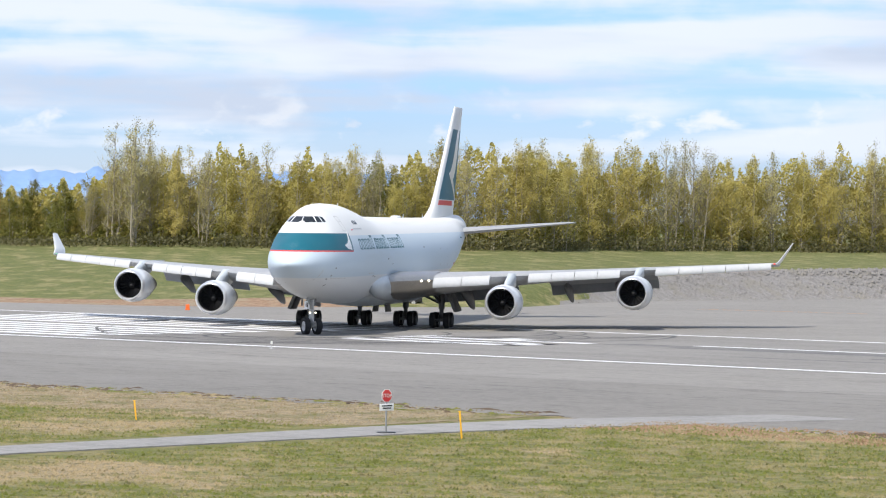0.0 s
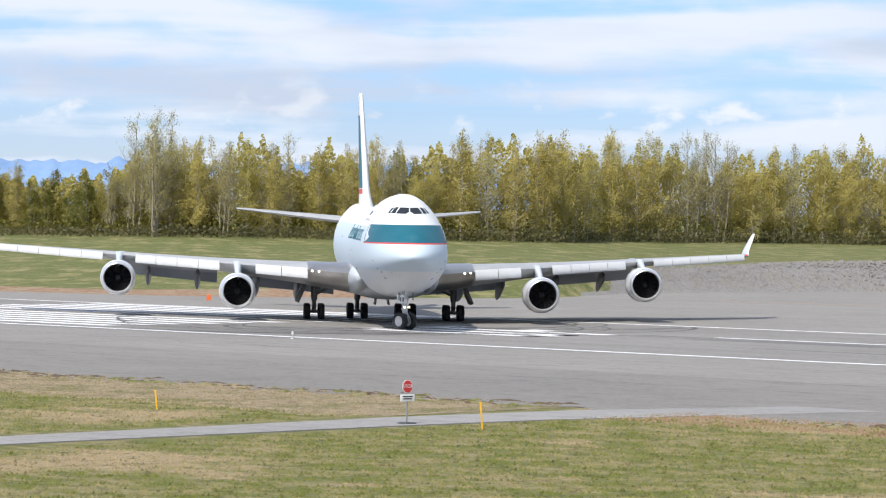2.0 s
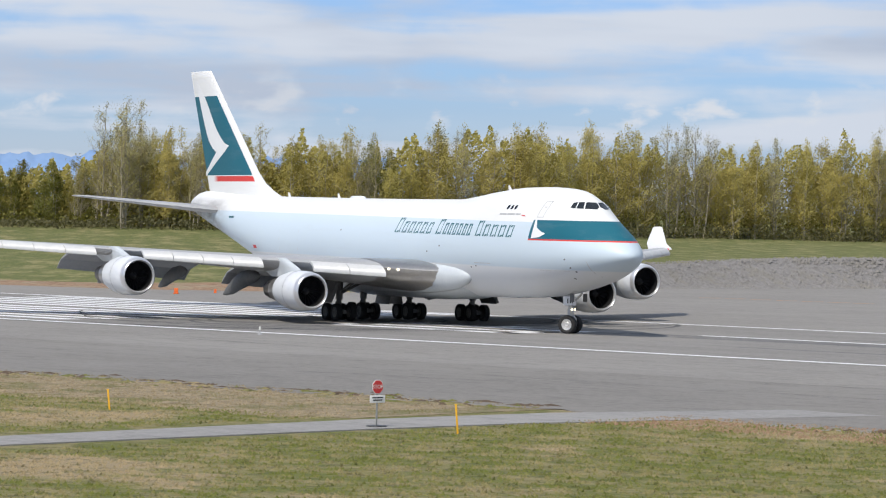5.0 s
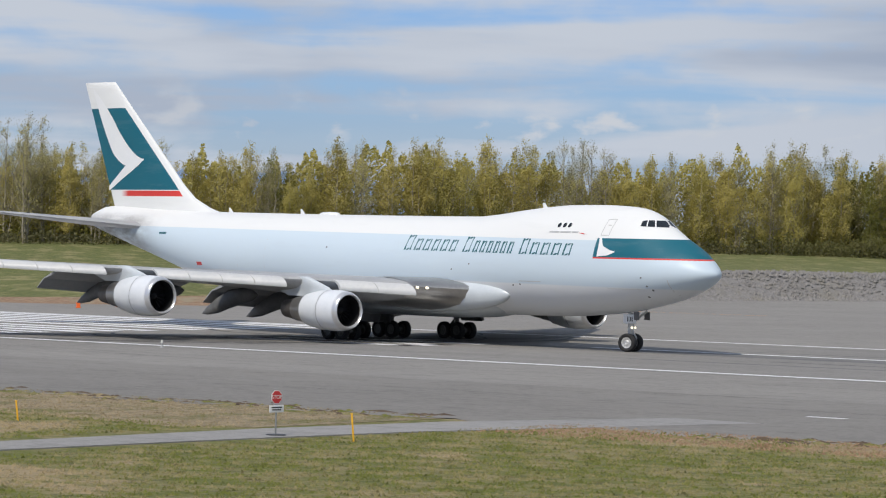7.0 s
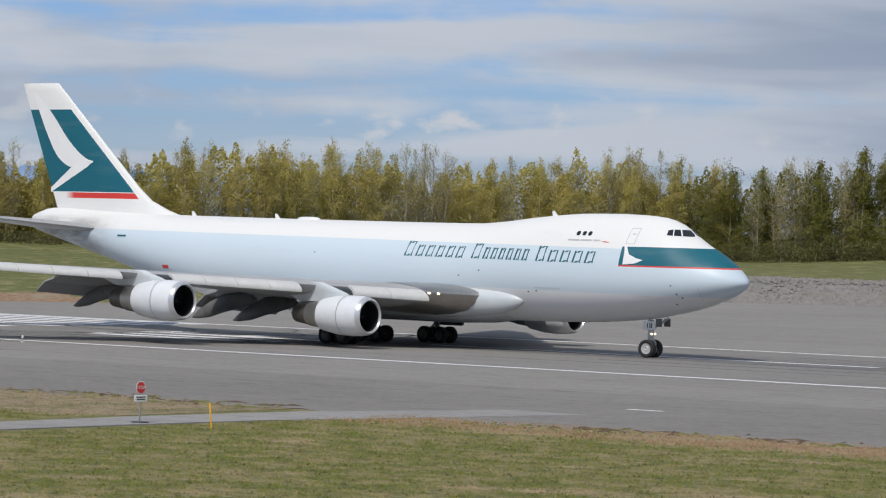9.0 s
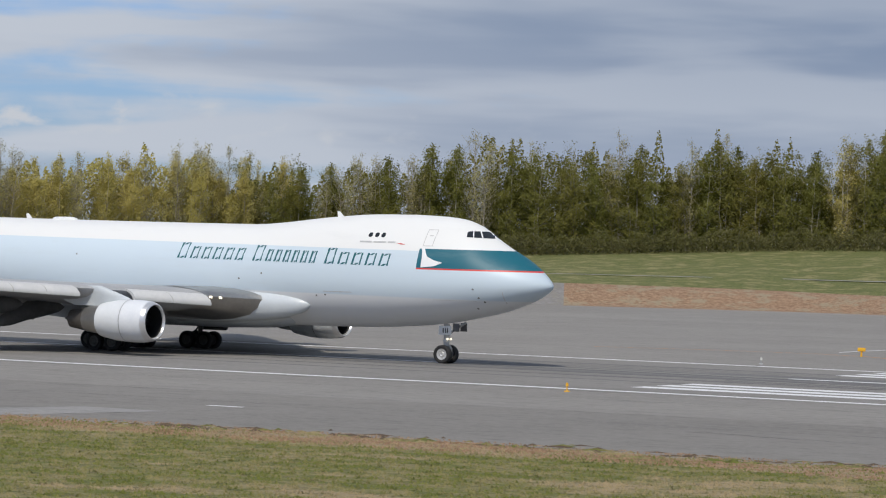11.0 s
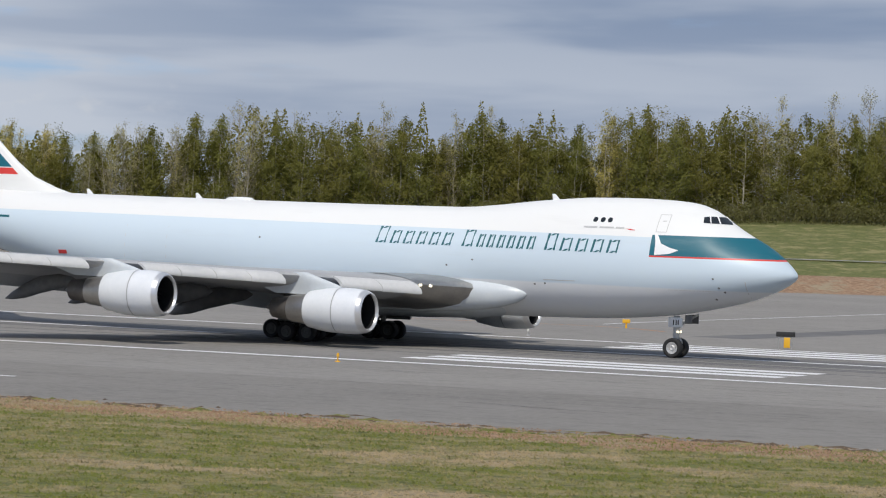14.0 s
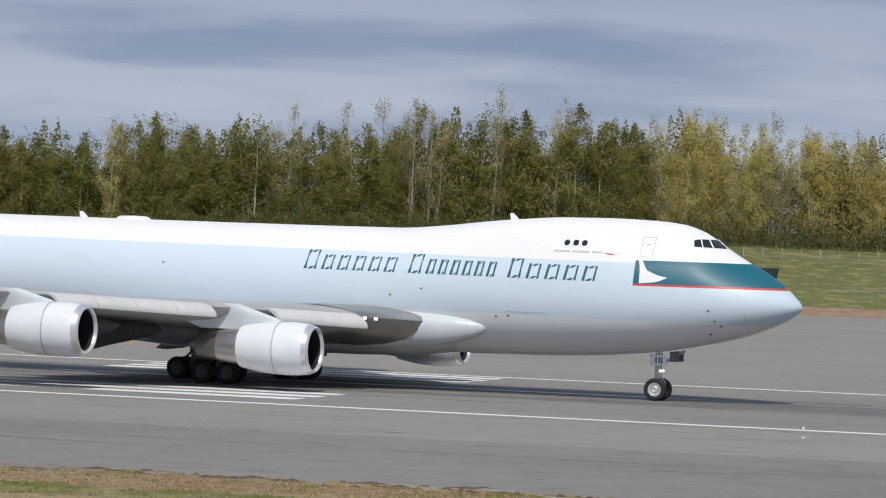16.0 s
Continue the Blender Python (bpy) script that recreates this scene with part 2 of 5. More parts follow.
M = {
    "asphalt": asphalt_mat("weathered_asphalt", (0.190, 0.177, 0.159), (0.250, 0.236, 0.214), 0.25),
    "runway": asphalt_mat("runway_asphalt", (0.178, 0.167, 0.151), (0.235, 0.222, 0.203), 0.60),
    "old_asphalt": asphalt_mat("old_asphalt", (0.153, 0.142, 0.127), (0.212, 0.199, 0.179), 0.15),
    "path": asphalt_mat("pale_asphalt", (0.21, 0.203, 0.192), (0.28, 0.27, 0.256), 0.15),
    "grass": grass_mat(),
    "straw": straw_mat("dry_straw_verge", (0.155, 0.118, 0.062), (0.37, 0.295, 0.185), (0.125, 0.125, 0.038)),
    "russet": straw_mat("russet_bare_soil", (0.17, 0.092, 0.05), (0.37, 0.25, 0.155), (0.29, 0.25, 0.165)),
    "gravel": straw_mat("grey_gravel", (0.17, 0.16, 0.15), (0.275, 0.262, 0.248), (0.22, 0.205, 0.175)),
    "bank": straw_mat("bank_grass", (0.070, 0.085, 0.018), (0.155, 0.165, 0.045), (0.27, 0.235, 0.105)),
    "mark": marking_mat("worn_white_paint", (0.74, 0.74, 0.74)),
    "mark_yellow": marking_mat("worn_yellow_paint", (0.5, 0.22, 0.06)),
    "rubber_marks": surface("rubber_on_asphalt", (0.05, 0.05, 0.05), (0.12, 0.12, 0.12), 0.9, 0.4, 4.0),
    "rubber_film": surface("rubber_film_on_asphalt", (0.11, 0.107, 0.104), (0.17, 0.166, 0.16), 0.88, 0.25, 3.0),
    "hull": livery_mat("hull_paint", hull_bands),
    "fin": livery_mat("fin_paint", fin_bands),
    "white": surface("white_gloss_paint", (0.78, 0.79, 0.79), (0.84, 0.84, 0.83), 0.3, 0.6, 5.0, coat=0.3),
    "nacelle": surface("nacelle_paint", (0.66, 0.69, 0.72), (0.75, 0.77, 0.79), 0.35, 0.6, 6.0, coat=0.2),
    "sleeve": surface("sleeve_paint", (0.64, 0.67, 0.69), (0.72, 0.74, 0.75), 0.4, 0.6, 6.0),
    "fairing": surface("fairing_paint", (0.52, 0.56, 0.59), (0.60, 0.64, 0.66), 0.35, 0.5, 5.0, coat=0.2),
    "teal": surface("teal_paint", (0.010, 0.10, 0.125), (0.015, 0.13, 0.155), 0.4, 0.8, 6.0),
    "wing": surface("grey_wing_paint", (0.30, 0.31, 0.32), (0.42, 0.42, 0.42), 0.42, 0.4, 5.0),
    "slat": surface("white_slat_paint", (0.50, 0.51, 0.51), (0.60, 0.60, 0.59), 0.38, 0.5, 4.0),
    # dark grey with the shade under the wing put into the colour
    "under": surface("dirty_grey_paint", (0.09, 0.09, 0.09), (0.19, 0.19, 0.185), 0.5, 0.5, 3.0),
    "burnt": surface("burnt_exhaust_metal", (0.11, 0.10, 0.09), (0.19, 0.175, 0.16), 0.45, 0.9, 5.0, metal=0.6),
    # main gear copy of the rim, the wing's shadow painted into its colour
    "rim_dark": surface("dirty_wheel_rim", (0.06, 0.06, 0.06), (0.13, 0.13, 0.125), 0.5, 3.0, 12.0),
    "steel": surface("bare_steel", (0.33, 0.32, 0.31), (0.46, 0.45, 0.43), 0.33, 0.7, 6.0, metal=0.85),
    "lip": surface("polished_lip", (0.62, 0.63, 0.64), (0.72, 0.72, 0.73), 0.28, 0.7, 6.0, metal=0.6),
    # these two hold the shade of recesses and intakes in a near-black colour
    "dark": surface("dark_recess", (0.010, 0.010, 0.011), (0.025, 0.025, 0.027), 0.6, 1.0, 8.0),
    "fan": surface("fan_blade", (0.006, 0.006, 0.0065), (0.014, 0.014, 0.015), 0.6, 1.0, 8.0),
    "tyre": surface("tyre_rubber", (0.014, 0.014, 0.015), (0.03, 0.03, 0.03), 0.85, 3.0, 20.0),
    "rim": surface("pale_wheel_rim", (0.45, 0.45, 0.44), (0.58, 0.58, 0.57), 0.4, 3.0, 12.0, metal=0.3),
    "strut": surface("grey_strut_paint", (0.42, 0.42, 0.41), (0.58, 0.58, 0.56), 0.4, 1.5, 9.0),
    "glass": surface("dark_cockpit_glass", (0.012, 0.016, 0.020), (0.022, 0.027, 0.032), 0.07, 0.8, 4.0),
    "olive": leaf_mat("young_olive_leaf", (0.43, 0.375, 0.095), (0.50, 0.44, 0.135), (0.47, 0.385, 0.12)),
    "green": leaf_mat("mid_green_leaf", (0.125, 0.138, 0.020), (0.21, 0.212, 0.038), (0.23, 0.19, 0.036)),
    "pale_leaf": leaf_mat("pale_bud_leaf", (0.36, 0.33, 0.12), (0.50, 0.46, 0.20), (0.42, 0.37, 0.15)),
    "shrub": leaf_mat("brown_shrub_twig", (0.12, 0.11, 0.055), (0.19, 0.17, 0.09), (0.15, 0.15, 0.05)),
    "soil": surface("dark_soil", (0.055, 0.038, 0.024), (0.13, 0.092, 0.058), 0.95, 0.8, 5.0, relief=0.02),
    "bush": leaf_mat("dull_bush_leaf", (0.12, 0.13, 0.035), (0.20, 0.20, 0.06), (0.19, 0.17, 0.07)),
    "bark": surface("pale_birch_bark", (0.30, 0.27, 0.20), (0.46, 0.42, 0.33), 0.85, 1.2, 6.0, relief=0.02),
    "bark_dark": surface("grey_brown_bark", (0.24, 0.21, 0.15), (0.38, 0.34, 0.26), 0.9, 1.2, 6.0, relief=0.02),
    # the blue of distance haze is mixed into the mountain's base colour
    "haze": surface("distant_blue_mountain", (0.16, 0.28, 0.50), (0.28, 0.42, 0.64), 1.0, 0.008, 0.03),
    "sign_red": surface("sign_red", (0.55, 0.03, 0.035), (0.62, 0.05, 0.05), 0.45, 3, 20),
    "sign_white": surface("sign_white", (0.76, 0.76, 0.75), (0.82, 0.82, 0.80), 0.5, 3, 20),
    "sign_black": surface("sign_black", (0.012, 0.012, 0.012), (0.025, 0.025, 0.025), 0.5, 3, 20),
    "sign_yellow": surface("sign_yellow", (0.72, 0.38, 0.015), (0.80, 0.45, 0.03), 0.5, 3, 20),
    "post": surface("galvanised_post", (0.36, 0.37, 0.37), (0.48, 0.48, 0.47), 0.45, 4, 25, metal=0.5),
    "orange": surface("orange_plastic", (0.75, 0.13, 0.02), (0.82, 0.18, 0.04), 0.5, 3, 20),
}


def lamp_mat(name, c, strength):
    m, nt, b = node_mat(name)
    b.inputs["Base Color"].default_value = rgba(c)
    b.inputs["Emission Color"].default_value = rgba(c)
    b.inputs["Emission Strength"].default_value = strength
    b.inputs["Roughness"].default_value = 0.2
    return m


M["lamp"] = lamp_mat("landing_lamp", (1.0, 0.9, 0.68), 1.1)
M["lamp_off"] = surface("clear_lamp_glass", (0.6, 0.6, 0.55), (0.7, 0.7, 0.65), 0.1, 2, 9)
M["lamp_red"] = lamp_mat("red_wingtip_lamp", (0.8, 0.05, 0.04), 0.5)
M["lamp_green"] = lamp_mat("green_wingtip_lamp", (0.15, 0.5, 0.3), 0.1)


# ---- building helpers ----
def link(name, me, mat, parent=None, label="", smooth=True):
    mats = mat if isinstance(mat, (list, tuple)) else [mat]
    for k in mats:
        me.materials.append(M[k])
    if smooth and len(me.polygons):
        me.polygons.foreach_set("use_smooth", [True] * len(me.polygons))
    ob = new(name, me)
    if parent:
        ob.parent = parent
    if label:
        tagged(ob, label)
    return ob


def part(name, bm, mat, parent=None, label="", smooth=True, angle=40):
    bmesh.ops.recalc_face_normals(bm, faces=bm.faces)
    if smooth:
        for e in bm.edges:
            if len(e.link_faces) == 2 and e.calc_face_angle(0) > radians(angle):
                e.smooth = False
    me = bpy.data.meshes.new(name)
    bm.to_mesh(me)
    bm.free()
    return link(name, me, mat, parent, label, smooth)


def raw(name, verts, faces, mat, parent=None, label="", smooth=False):
    me = bpy.data.meshes.new(name)
    me.from_pydata(verts, [], faces)
    me.update()
    return link(name, me, mat, parent, label, smooth)


def thing(name, label, category, m=None, group="", kind=""):
    ob = new(name)
    ob.empty_display_size = 0.3
    if m is not None:
        ob.matrix_basis = m
    return tagged(ob, label, category, group, kind)


def box(bm, c, size, bev=0.0, m=None):
    r = bmesh.ops.create_cube(bm, size=1.0)["verts"]
    bmesh.ops.scale(bm, vec=size, verts=r)
    bmesh.ops.translate(bm, vec=c, verts=r)
    if bev:
        es = list({e for v in r for e in v.link_edges})
        r = bmesh.ops.bevel(bm, geom=es, offset=bev, segments=2, affect="EDGES", profile=0.6)["verts"]
    if m is not None:
        bmesh.ops.transform(bm, matrix=m, verts=r)
    return r


def rod(bm, a, b, r1, r2=None, seg=10, caps=True):
    a, b = Vector(a), Vector(b)
    d = b - a
    r = bmesh.ops.create_cone(bm, segments=seg, radius1=r1, radius2=r1 if r2 is None else r2, depth=d.length, cap_ends=caps)["verts"]
    q = Vector((0, 0, 1)).rotation_difference(d)
    bmesh.ops.transform(bm, matrix=Matrix.Translation((a + b) / 2) @ q.to_matrix().to_4x4(), verts=r)
    return r


def skin(bm, rings, closed=True, cap=(True, True)):
    """Joins rings of equal count into a skin."""
    vs = [[bm.verts.new(p) for p in ring] for ring in rings]
    n = len(vs[0])
    for a, b in zip(vs, vs[1:]):
        for i in range(n if closed else n - 1):
            j = (i + 1) % n
            bm.faces.new((a[i], a[j], b[j], b[i]))
    for k, on in ((0, cap[0]), (-1, cap[1])):
        if on and closed:
            bm.faces.new(vs[k])
    return vs


def lathe(bm, profile, origin, seg=28, cap=(False, False)):
    """profile: (distance aft, radius) about a fore-and-aft axis through origin; x runs forward."""
    ox, oy, oz = origin
    rings = [[(ox - d, oy + r * math.cos(2 * math.pi * k / seg), oz + r * math.sin(2 * math.pi * k / seg)) for k in range(seg)] for d, r in profile]
    return skin(bm, rings, cap=cap)


def glide(xs, ys):
    """A smooth curve through a few design values."""
    xs, ys = np.array(xs, float), np.array(ys, float)
    d = np.diff(ys) / np.diff(xs)
    m = np.zeros(len(xs))
    m[0], m[-1] = d[0], d[-1]
    for i in range(1, len(xs) - 1):
        m[i] = 0 if d[i - 1] * d[i] <= 0 else 2 * d[i - 1] * d[i] / (d[i - 1] + d[i])

    def f(x):
        x = min(max(x, xs[0]), xs[-1])
        i = min(int(np.searchsorted(xs, x, "right")) - 1, len(xs) - 2)
        h = xs[i + 1] - xs[i]
        t = (x - xs[i]) / h
        return ((2 * t**3 - 3 * t**2 + 1) * ys[i] + (t**3 - 2 * t**2 + t) * h * m[i] + (-2 * t**3 + 3 * t**2) * ys[i + 1] + (t**3 - t**2) * h * m[i + 1])
    return f


# ---- ground ----
HEAD = radians(-40.89)
UX, UY = math.cos(HEAD), math.sin(HEAD)
MID = 184.7                             # the runway's centre line, across from the origin


def on_field(along, across, z=0.0):
    """A place from metres along the runway and across it."""
    return (along * UX - across * UY, along * UY + across * UX, z)


AZS = [-60, -9, -7.5, -4.6, 1.1, 3.0, 7.5, 10, 17.7, 20.9, 24.1, 26.2, 30.1, 33, 60]
edge_d = glide(AZS, [420, 352, 346, 337, 350, 383, 424, 440, 444, 437, 443, 441, 506, 508, 520])
bank_z = glide([-60, -6.5, -4.6, 0, 3.0, 6.8, 9.5, 20.2, 25.6, 30.9, 60], [0.4, 0.4, 0.7, 1.4, 2.6, 3.5, 3.3, 2.4, 2.0, 1.2, 1.2])
wood_z = glide([-60, -7, 3, 10, 14, 18, 24, 31, 60], [5.4, 5.45, 5.45, 5.2, 6.8, 8.4, 10.1, 10.6, 10.6])


def wood_d(az):
    return edge_d(az) + 92.0


def height(az, d):
    e, w = edge_d(az), wood_d(az)
    if d <= e:
        return 0.0
    if d <= e + 13:
        t = (d - e) / 13
        return bank_z(az) * t * t * (3 - 2 * t)
    if d <= w:
        t = (d - e - 13) / (w - e - 13)
        return bank_z(az) + (wood_z(az) - bank_z(az)) * t
    return wood_z(az) + min(5.0, 0.05 * (d - w))


def polar(az, d, z=None):
    a = radians(az)
    return (d * math.sin(a), d * math.cos(a), height(az, d) if z is None else z)


def build_ground():
    azs = list(np.arange(-180, -60, 8.0)) + list(np.arange(-60, -10, 2.0)) + list(np.arange(-10, 36, 0.5)) + list(np.arange(36, 60, 2.0)) + list(np.arange(60, 180, 8.0))
    offs = [-330, -300, -260, -200, -120, -60, -20, -4, 0, 1.5, 3.5, 6, 9, 13, 18, 30, 50, 70, 92, 140, 400, 1200, 4600]
    verts, faces, idx = [(0, 0, -0.03)], [], []
    for az in azs:
        e = edge_d(max(-60, min(60, az)))
        for o in offs:
            d = max(e + o, 6.0 + 0.05 * (o + 330))
            x, y, z = polar(max(-60, min(60, az)), d)
            r = radians(az)
            wob = 0.0
            if 0 < o < 1300:
                wob = 0.35 * noise.noise((d * math.sin(r) * 0.05, d * math.cos(r) * 0.05, 3.0)) * min(1, o / 20)
            verts.append((d * math.sin(r), d * math.cos(r), z - 0.03 + wob))
    k = len(offs)
    zone = []
    for i in range(len(azs)):
        j = (i + 1) % len(azs)
        faces.append((0, 1 + i * k, 1 + j * k))
        zone.append(0)
        for o in range(k - 1):
            faces.append((1 + i * k + o, 1 + i * k + o + 1, 1 + j * k + o + 1, 1 + j * k + o))
            az, off = azs[i], offs[o]
            q = 0
            if off >= 0:
                q = 1
                if off < 13:
                    q = 2 if 1.5 + 0.16 * off < az < 14 else (1 if -1.5 - 0.1 * off < az <= 4.0 else 3)
                if 13 <= off < 18 and 4.5 < az < 12:
                    q = 2
                if az < 0 and off >= 9:
                    q = 1
            zone.append(q)
    ob = raw("ground", verts, faces, ["grass", "bank", "gravel", "russet"], smooth=True)
    ob.data.polygons.foreach_set("material_index", zone)
    tagged(ob, "mown spring grass with straw patches, rising to a far bank", "ground", kind="structure")


build_ground()


def sheet(name, outline, z, mat, label, thick=0.03):
    bm = bmesh.new()
    top = [bm.verts.new((x, y, z)) for x, y in outline]
    low = [bm.verts.new((x, y, z - thick)) for x, y in outline]
    f = bm.faces.new(top)
    n = len(top)
    for i in range(n):
        bm.faces.new((top[i], low[i], low[(i + 1) % n], top[(i + 1) % n]))
    bmesh.ops.triangulate(bm, faces=[f])
    return tagged(part(name, bm, mat, smooth=False), label, "pavement", kind="structure")


def ragged(a0, a1, across, amp, pitch, seed, reach=1.0):
    """A worn edge along the runway's direction."""
    out = []
    n = int(abs(a1 - a0) / pitch)
    for i in range(n + 1):
        a = a0 + (a1 - a0) * i / n
        w = amp * (noise.noise((a * 0.11, seed, 0.0)) + 0.6 * noise.noise((a * 0.45, seed, 5.0)) + 0.35 * noise.noise((a * 1.7, seed, 9.0)))
        out.append(on_field(a, across + w)[:2])
    return out


def build_pavement():
    far = [polar(az, edge_d(az) + 0.8 * noise.noise((az * 3.1, 4.0, 0.0)), 0)[:2] for az in np.arange(-42, 52, 0.25)]
    near = ragged(330, -420, 112.2, 2.6, 0.7, 2.0)
    sheet("pavement", far + near, 0.0, "asphalt", "weathered grey asphalt apron and taxiway")
    sheet("shoulder", ragged(-420, 330, 140.0, 0.25, 3.0, 8.0) + ragged(330, -420, 112.6, 2.2, 0.7, 2.5), 0.004, "old_asphalt", "older darker asphalt shoulder beside the runway", 0.002)
    sheet("runway", [on_field(a, MID + b)[:2] for a, b in ((-420, -24.5), (330, -24.5), (330, 24.5), (-420, 24.5))], 0.008, "runway", "grey runway asphalt with dark tyre streaks", 0.002)
    sheet("straw_verge", ragged(-175, -91.2, 113.2, 1.0, 0.8, 3.0) + ragged(-91.2, -175, 100.5, 4.5, 0.8, 6.0), -0.012, "straw", "dry straw-coloured verge beside the pavement", 0.02)
    sheet("soil_verge", ragged(-88, 60, 113.4, 0.6, 0.8, 3.4) + ragged(60, -88, 108.6, 4.2, 0.5, 6.6), -0.012, "russet", "russet bare soil and straw verge beside the pavement", 0.02)
    path = [on_field(a, b)[:2] for a, b in ((-90.6, 40), (-90.4, 80), (-90.3, 100), (-89.3, 110), (-85.6, 121), (-81, 121), (-83.8, 111), (-85.6, 104), (-86.4, 96), (-87.2, 80), (-87.4, 40))]
    sheet("footpath", path, 0.016, "path", "pale worn asphalt service path through the grass", 0.05)


build_pavement()


def stripe(name, a0, a1, b0, b1, mat="mark", label="white painted runway marking", z=0.013):
    v = [on_field(a, b, z) for a, b in ((a0, b0), (a1, b0), (a1, b1), (a0, b1))] + [on_field(a, b, z - 0.004) for a, b in ((a0, b0), (a1, b0), (a1, b1), (a0, b1))]
    f = [(0, 1, 2, 3), (0, 4, 5, 1), (1, 5, 6, 2), (2, 6, 7, 3), (3, 7, 4, 0)]
    return tagged(raw(name, v, f, mat), label, "runway marking", kind="structure")


def build_markings():
    for b in (162.1, 208.6):
        stripe("edge_line", -400, 320, b - 0.46, b + 0.46, label="long white runway edge line", z=0.018)
    for sgn, mid in ((-1, 187.5), (1, 187.0)):
        for k in range(6):
            b = MID + 2.0 + sgn * (2.6 + 3.5 * k)
            stripe("threshold_stripe", -222.5, -177.5, b - 0.875, b + 0.875, label="worn white threshold stripe")
        for k in range(3):
            b = mid + sgn * (12.2 + 3.35 * k)
            for a in (-80.3, 72.0):
                stripe("touchdown_stripe", a, a + 22.86, b - 0.9, b + 0.9, label="white touchdown zone stripe")
    for k in range(7):
        a = -141 + 61 * k
        stripe("centre_stripe", a, a + 36.6, 189.6, 190.4, label="white centre line stripe")
    # the runway's painted figures, which cannot be read from the side, as plain bars
    for a0, a1, b0, b1 in ((-166, -148, -6.2, -4.6), (-166, -148, -2.6, -1.0), (-166, -164.2, -6.2, -1.0), (-149.8, -148, -6.2, -1.0), (-166, -148, 1.4, 3.0), (-158, -156, 3.0, 6.0), (-166, -164, 3.0, 6.0)):
        stripe("painted_bar", a0, a1, MID + b0, MID + b1, label="worn white painted runway figure bar")
    stripe("short_mark", -83.0, -81.0, 127.2, 127.6, label="short white painted dash")
    rng = random.Random(8)
    for k in range(34):
        a, b, w = rng.uniform(-150, 10), 189.0 + rng.gauss(0, 5.0), rng.uniform(0.2, 0.7)
        stripe("rubber_streak", a, a + rng.uniform(40, 110), b - w, b + w, "rubber_film", "grey film of tyre rubber along the runway", 0.0092 + 0.00003 * k)
    for k in range(9):
        stripe("tyre_streak", -120 + 13 * k - 8 * (k % 3), -70 + 13 * k, MID + 2.2 * ((k * 7) % 5 - 2) - 0.25, MID + 2.2 * ((k * 7) % 5 - 2) + 0.25, "rubber_marks", "black tyre rubber streak on the runway", 0.0105)
    # a lead-in line of worn orange dashes on the far apron
    for k in range(7):
        a = radians(4.5 + 0.42 * k)
        d = 352 - 1.5 * k
        x, y = d * math.sin(a), d * math.cos(a)
        raw_v = [(x + dx, y + dy, 0.006) for dx, dy in ((-1.1, -0.25), (1.1, -0.35), (1.1, 0.35), (-1.1, 0.45))]
        tagged(raw("apron_dash", raw_v, [(0, 1, 2, 3)], "mark_yellow"), "worn orange dash on the far apron", "apron marking", kind="structure")


build_markings()


def arc_mark(k, cx, cy, r, a0, a1, w):
    n = 40
    v, f = [], []
    for i in range(n + 1):
        a = radians(a0 + (a1 - a0) * i / n)
        for q in (r - w, r + w):
            v.append((cx + q * math.cos(a), cy + q * math.sin(a), 0.0145 + 0.0002 * k))
    for i in range(n):
        f.append((2 * i, 2 * i + 1, 2 * i + 3, 2 * i + 2))
    tagged(raw("turning_mark", v, f, "rubber_marks"), "curved black tyre mark left by turning aircraft", "tyre mark", kind="structure")


def build_turning_marks():
    rng = random.Random(5)
    x, y, _ = on_field(-165, MID)
    for k in range(16):
        arc_mark(k, x + rng.uniform(-9, 9), y + rng.uniform(-6, 16), rng.uniform(9, 22), rng.uniform(150, 230), rng.uniform(280, 400), rng.uniform(0.10, 0.22))


build_turning_marks()


def crack(a, b, da, db, seed, wide=0.05):
    """A dark ragged crack in the pavement, from a place along and across the runway."""
    n, v, f = 26, [], []
    for i in range(n + 1):
        t = i / n
        off = 0.9 * noise.noise((t * 5, seed, 0.0)) + 0.35 * noise.noise((t * 19, seed, 3.0))
        w = wide * (0.5 + abs(noise.noise((t * 9, seed, 7.0))) * 1.6) * (1.15 - t)
        for q in (-w, w):
            v.append(on_field(a + da * t + q * 0.3, b + db * t + off + q, 0.012))
    for i in range(n):
        f.append((2 * i, 2 * i + 1, 2 * i + 3, 2 * i + 2))
    tagged(raw("pavement_crack", v, f, "rubber_marks"), "dark ragged crack in the asphalt", "crack", kind="structure")


for _k, (_a, _b, _da, _db) in enumerate(((-74, 150, 9, 7), (-48, 142, 12, 6), (-100, 138, 22, 5), (-150, 150, 26, -3), (-34, 150, 8, 5), (-58, 128, 14, -2), (-118, 126, 20, 3), (-88, 147, 13, 2), (-30, 128, 12, 3), (-15, 143, 9, 4))):
    crack(_a, _b, _da, _db, 3.7 * _k, 0.07)


def build_seams():
    """Long paving joints beside the runway."""
    for b, w in ((152.4, 0.05), (131.5, 0.05)):
        v, f = [], []
        for i in range(140):
            a = -230 + 2.2 * i
            o = 0.25 * noise.noise((a * 0.06, b, 0.0)) + 0.08 * noise.noise((a * 0.5, b, 2.0))
            q = w * (0.6 + 0.8 * abs(noise.noise((a * 0.2, b, 5.0))))
            v.extend((on_field(a, b + o - q, 0.0115), on_field(a, b + o + q, 0.0115)))
        for i in range(139):
            f.append((2 * i, 2 * i + 1, 2 * i + 3, 2 * i + 2))
        tagged(raw("paving_joint", v, f, "rubber_marks"), "long dark paving joint in the asphalt", "joint", kind="structure")


build_seams()

